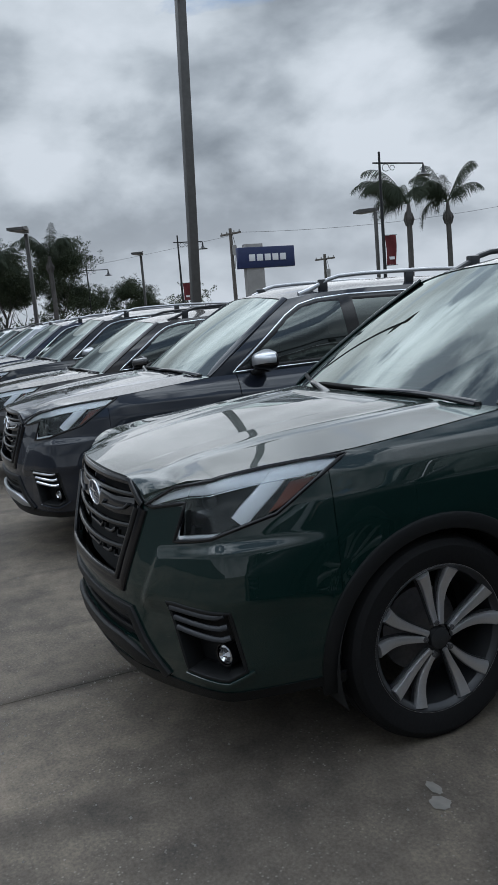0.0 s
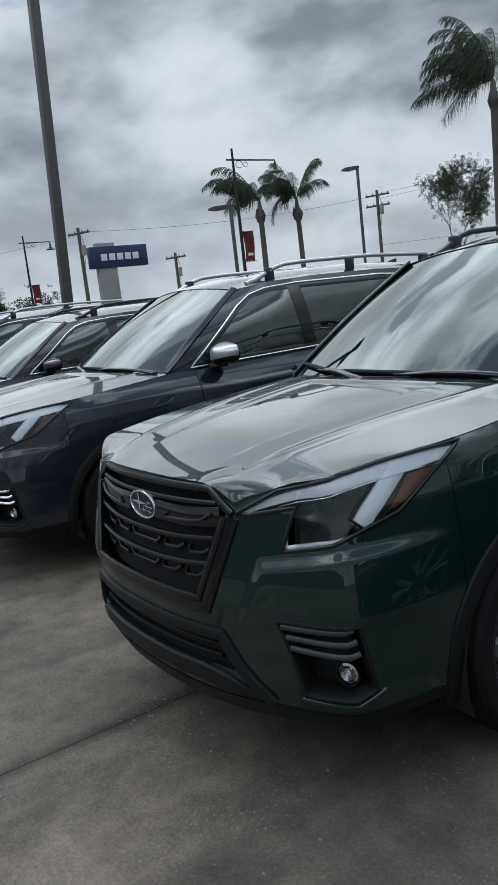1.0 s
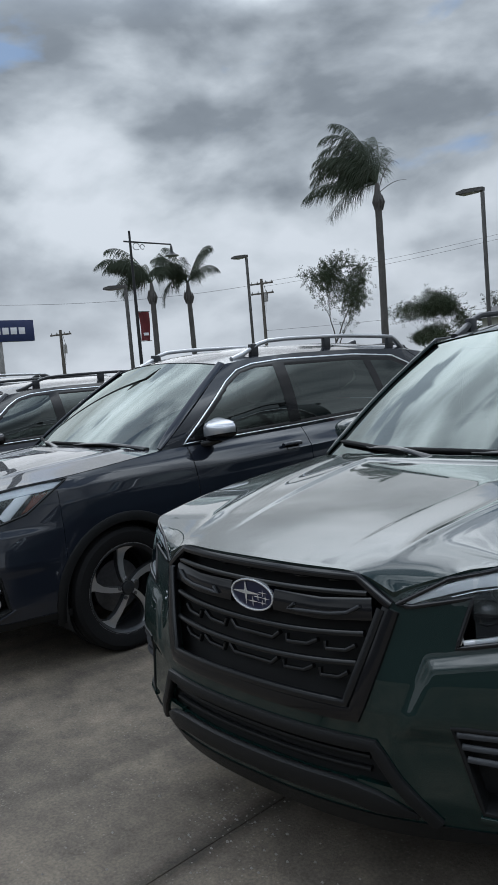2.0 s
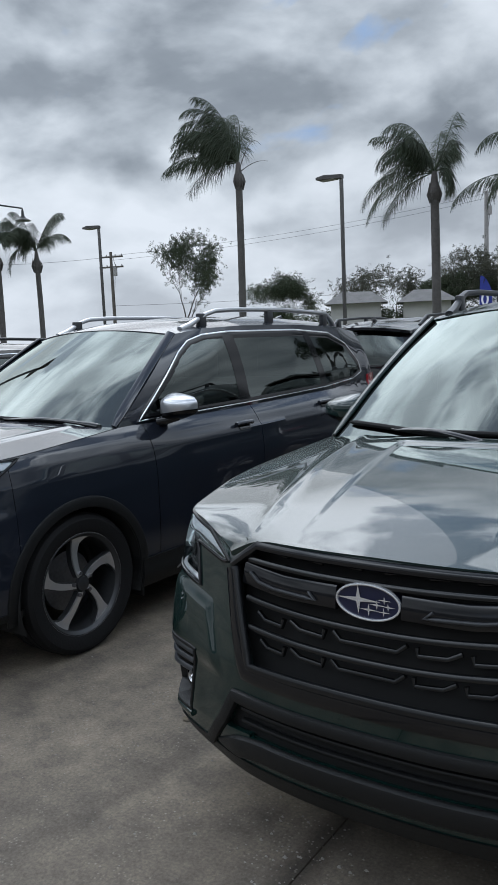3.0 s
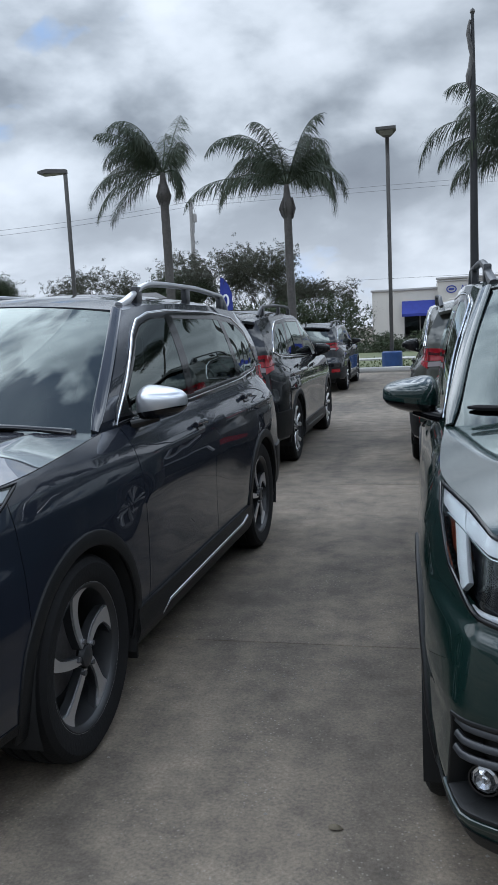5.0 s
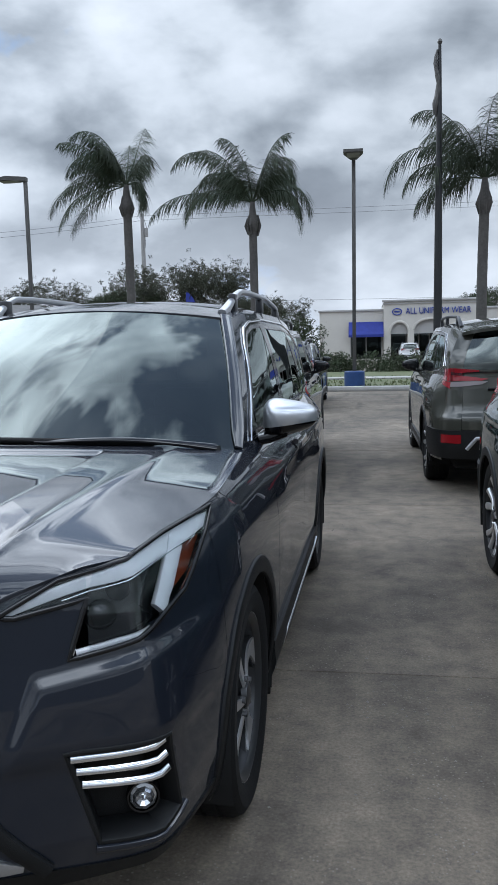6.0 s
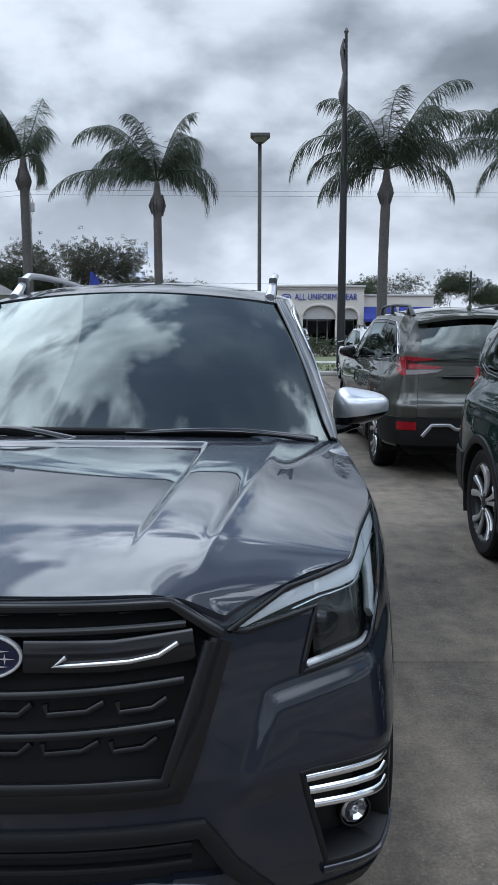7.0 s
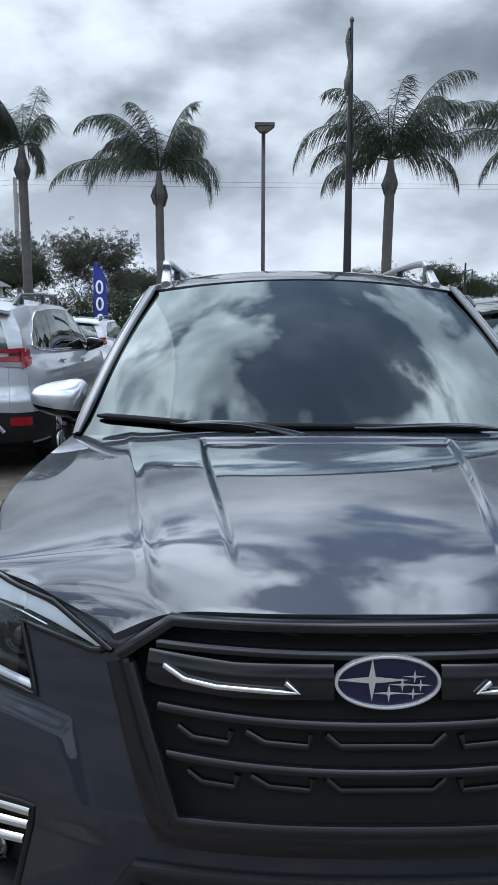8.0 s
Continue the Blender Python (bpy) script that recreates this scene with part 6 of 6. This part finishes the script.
# blue feather banner beside the white car
feather = root("feather_flag", "blue feather banner with plain white marks", "banner", m=pose(-6.75, 22.2, ground_z(22.2)))
part("pole", tube([Vector((-.28, 0, 0)), Vector((-.30, 0, 1.6)), Vector((-.24, 0, 2.7)), Vector((-.05, 0, 3.12)), Vector((.14, 0, 3.1))], [.02, .018, .015, .012, .008], 6), STEEL_BLACK, feather)
sail = part("sail", grid(lambda u, v: Vector((-.29 + .05 * v * v + u * (.42 - .10 * v ** 3), .04 * math.sin(v * 6 + u * 2), lerp(.55, 3.1 - .45 * u * u, v))), 6, 16), BLUE_CLOTH, feather, "blue cloth sail")
for k in range(4):
    ring = [Vector((-.09 + .085 * math.cos(a * math.tau / 14), -.06, .95 + .48 * k + .17 * math.sin(a * math.tau / 14))) for a in range(14)]
    part("print_ring", sweep(ring, [Vector((0, -1, 0))] * 14, rounded(.06, .008), closed=True), WHITE_PRINT, sail)

# the shop across the road: cream front with three arches, blue awnings and letters
SHOP_Y, SHOP_Z = 75.0, ground_z(75)
shop = root("shop", "cream stucco shop with arches, blue awnings and blue letters", "shop", m=pose(-.38, SHOP_Y, SHOP_Z))
ARCH = [(1.16, 2.75, 3.65), (3.35, 6.50, 3.90), (6.95, 8.65, 3.65)]


def arch_low(x):
    for a, b, top in ARCH:
        if a < x < b:
            half = (b - a) / 2
            rise = min(half, .95)
            return top - rise + rise * math.sqrt(max(0, 1 - ((x - (a + b) / 2) / half) ** 2))
    return 0.0


front = bmesh.new()
xs = sorted({round(x, 3) for x in np.linspace(.5, 9.2, 120)} | {e for a, b, _ in ARCH for e in (a + .001, b - .001, a - .001, b + .001)})
for x0, x1 in zip(xs, xs[1:]):
    xm = (x0 + x1) / 2
    l0, l1 = arch_low(x0 if arch_low(xm) else xm), arch_low(x1 if arch_low(xm) else xm)
    q = [front.verts.new((x, yy, z)) for yy in (0, .45) for x, z in ((x0, l0), (x1, l1), (x1, 5.55), (x0, 5.55))]
    for f in ((0, 1, 2, 3), (7, 6, 5, 4), (0, 4, 5, 1), (3, 2, 6, 7)):
        front.faces.new([q[i] for i in f])
front_ob = part("front_wall", front, STUCCO, shop, "cream wall with arches", angle=20)
part("side_wall", box(.5, .9, .45, 9, 0, 5.55), STUCCO, shop)
part("side_wall", box(8.8, 9.2, .45, 9, 0, 5.55), STUCCO, shop)
part("cornice", box(.35, 9.35, -.18, .5, 5.55, 5.75, .05), STUCCO_GREY, shop, "moulded roof cornice")
part("cornice_band", box(.40, 9.30, -.10, .0, 5.34, 5.44, .02), STUCCO_GREY, shop)
part("roof", box(.5, 9.2, .5, 9, 5.35, 5.5), ROOFING, shop)
back_wall = part("shop_window", box(.6, 9.1, 1.9, 1.95, .1, 3.9), SHOP_GLASS, shop, "dark shop window behind the arches")
back_wall.visible_shadow = False
part("interior", box(.6, 9.1, 2.6, 2.8, 0, 4.0), SHOP_DARK, shop)
for x in (1.2, 2.7, 3.9, 4.9, 5.9, 7.1, 8.5):
    part("mullion", box(x - .05, x + .05, 1.84, 1.90, .1, 3.9), CAST, back_wall)
for a, b, top in ARCH:
    part("arch_panel", box(a - .1, b + .1, .28, .42, 2.55, top + .1), STUCCO_GREY, front_ob)
    half, rise = (b - a) / 2, min((b - a) / 2, .95)
    arcpts = [Vector(((a + b) / 2 + (half + .05) * math.cos(k * math.pi / 16), -.03, top - rise + (rise + .05) * math.sin(k * math.pi / 16))) for k in range(17)]
    part("arch_moulding", sweep(arcpts, [Vector((0, -1, 0))] * 17, rounded(.22, .10)), STUCCO, front_ob)
for x0, x1, h in ((-5.6, .5, 4.75), (9.2, 16.0, 4.75)):
    wing = part("wing_wall", box(x0, x1, .6, 9, 0, h), STUCCO, shop)
    part("wing_cornice", box(x0 - .12, x1 + .12, .46, .9, h, h + .2, .04), STUCCO_GREY, wing)
for x0, x1 in ((-2.6, .3), (9.4, 12.2), (12.9, 15.6)):
    w = part("window", box(x0, x1, .54, .60, .25, 2.4), SHOP_GLASS, shop, "dark shop window")
    w.visible_shadow = False
    part("window_back", box(x0, x1, .57, .598, .25, 2.4), SHOP_DARK, w)
    part("window_frame", box(x0 - .06, x1 + .06, .50, .54, 2.4, 2.5), CAST, w)
    for x in (x0, (x0 + x1) / 2, x1):
        part("window_bar", box(x - .04, x + .04, .50, .545, .25, 2.4), CAST, w)
    awn = grid(lambda u, v: Vector((lerp(x0 - .2, x1 + .2, u), lerp(.55, -.55, v), lerp(3.75, 2.55, v))), 8, 3)
    part("awning", thicken(awn, .25, lambda co: Vector((0, 0, -1))), BLUE_CLOTH, shop, "sloping blue cloth awning")
type_curve = bpy.data.curves.new("lettering", "FONT")
type_curve.body, type_curve.size, type_curve.extrude, type_curve.align_x = "ALL UNIFORM WEAR", .82, .05, "CENTER"
type_ob = bpy.data.objects.new("lettering_source", type_curve)
scene.collection.objects.link(type_ob)
letters = bpy.data.meshes.new_from_object(type_ob.evaluated_get(bpy.context.evaluated_depsgraph_get()))
bpy.data.objects.remove(type_ob)
letters.materials.clear()
letters.materials.append(LETTER_BLUE)
width = max(v.co.x for v in letters.vertices) - min(v.co.x for v in letters.vertices)
for v in letters.vertices:
    v.co = Vector((v.co.x * 6.0 / width, -v.co.z - .06, v.co.y))
lettering = new("lettering", letters)
lettering.parent = front_ob
lettering.location = (5.55, 0, 4.40)
tagged(lettering, "blue raised shop letters")
part("round_logo", sweep([Vector((1.75 + .42 * math.cos(k * math.tau / 20), -.05, 4.62 + .30 * math.sin(k * math.tau / 20))) for k in range(20)], [Vector((0, -1, 0))] * 20, rounded(.10, .05), closed=True), LETTER_BLUE, front_ob, "blue oval mark")
part("logo_bar", box(1.5, 2.0, -.07, -.01, 4.55, 4.70, .02), LETTER_BLUE, front_ob)
parked(proto_green, PAINT_GREEN, PAINT_WHITE, "white SUV parked before the shop", 2.1, 70.5, 180)


def house(x, y, w, d, h, label):
    z0 = ground_z(y)
    hs = root("house", label, "house", "houses beyond the trees", pose(x, y, z0, 0, 0, 25))
    walls = part("wall", box(-w / 2, w / 2, -d / 2, d / 2, 0, h), STUCCO_GREY, hs)
    rf = bmesh.new()
    v = [rf.verts.new(c) for c in ((-w / 2 - .4, -d / 2 - .4, h), (w / 2 + .4, -d / 2 - .4, h), (w / 2 + .4, d / 2 + .4, h), (-w / 2 - .4, d / 2 + .4, h), (-w / 2 + .6, 0, h + .75), (w / 2 - .6, 0, h + .75))]
    for f in ((0, 1, 5, 4), (2, 3, 4, 5), (1, 2, 5), (3, 0, 4), (3, 2, 1, 0)):
        rf.faces.new([v[i] for i in f])
    part("roof", rf, ROOFING, hs, angle=10)
    for k in (-1, 1):
        win = part("window", box(k * w * .25 - .5, k * w * .25 + .5, -d / 2 - .03, -d / 2 + .01, 1.0, 2.1), SHOP_DARK, walls)
    return hs


house(-21.4, 42.6, 3.0, 3.0, 3.4, "small grey house with a hipped roof")
house(-16.9, 42.6, 2.6, 3.0, 3.25, "small grey house with a hipped roof")

# small litter on the concrete
pale = material("pale_paint_mark", (0.25, 0.232, 0.205), 0.8, grain=0.3, scale=30)
for x, y, r, s in ((1.14, .67, .034, .9), (1.07, .70, .036, .5)):
    mk = bmesh.new()
    ring = [mk.verts.new((r * math.cos(k * math.tau / 18) * (1 + .12 * math.sin(k * 2.3)), s * r * math.sin(k * math.tau / 18) * (1 + .1 * math.cos(k * 1.7)), .003)) for k in range(18)]
    mk.faces.new(ring)
    ob = part("paint_mark", mk, pale)
    ob.location = (x, y, 0)
    tagged(ob, "pale dried spot on the concrete", "stain", "pale spots on the ground")
dry = material("dry_leaf", (0.15, 0.125, 0.085), 0.8, grain=0.3, scale=40)
lf = grid(lambda u, v: Vector(((u - .5) * .044, (v - .5) * .026 * math.sin(math.pi * (.12 + u * .8)), .006 + .012 * math.sin(u * 4) * math.sin(v * 3))), 6, 4)
leaf_ob = part("fallen_leaf", lf, dry)
leaf_ob.location = (-1.12, .60, 0)
tagged(leaf_ob, "curled dry leaf on the concrete", "leaf")
grit = bmesh.new()
rg_ = random.Random(77)
nests = [(rg_.uniform(-4.5, 3.4), rg_.uniform(-1.2, 4.8)) for _ in range(46)]
for k in range(2600):
    nx_, ny_ = nests[k % 46]
    x, y = (nx_ + rg_.gauss(0, .16), ny_ + rg_.gauss(0, .10)) if k % 3 else (rg_.uniform(-4.5, 3.4), rg_.uniform(-1.2, 4.8))
    s = rg_.uniform(.0025, .008) * (1.25 if rg_.random() < .1 else 1)
    o = Vector((x, y, s * .3))
    tip = grit.verts.new(o + Vector((0, 0, s * .6)))
    base = [grit.verts.new(o + Vector((s * math.cos(a + k), s * .7 * math.sin(a + k), -s * .2))) for a in (0, 1.6, 3.1, 4.7)]
    for q in range(4):
        grit.faces.new((base[q], base[(q + 1) % 4], tip))
tagged(part("grit", grit, pale, angle=5), "pale shell grit scattered on concrete", "grit", kind="stuff")
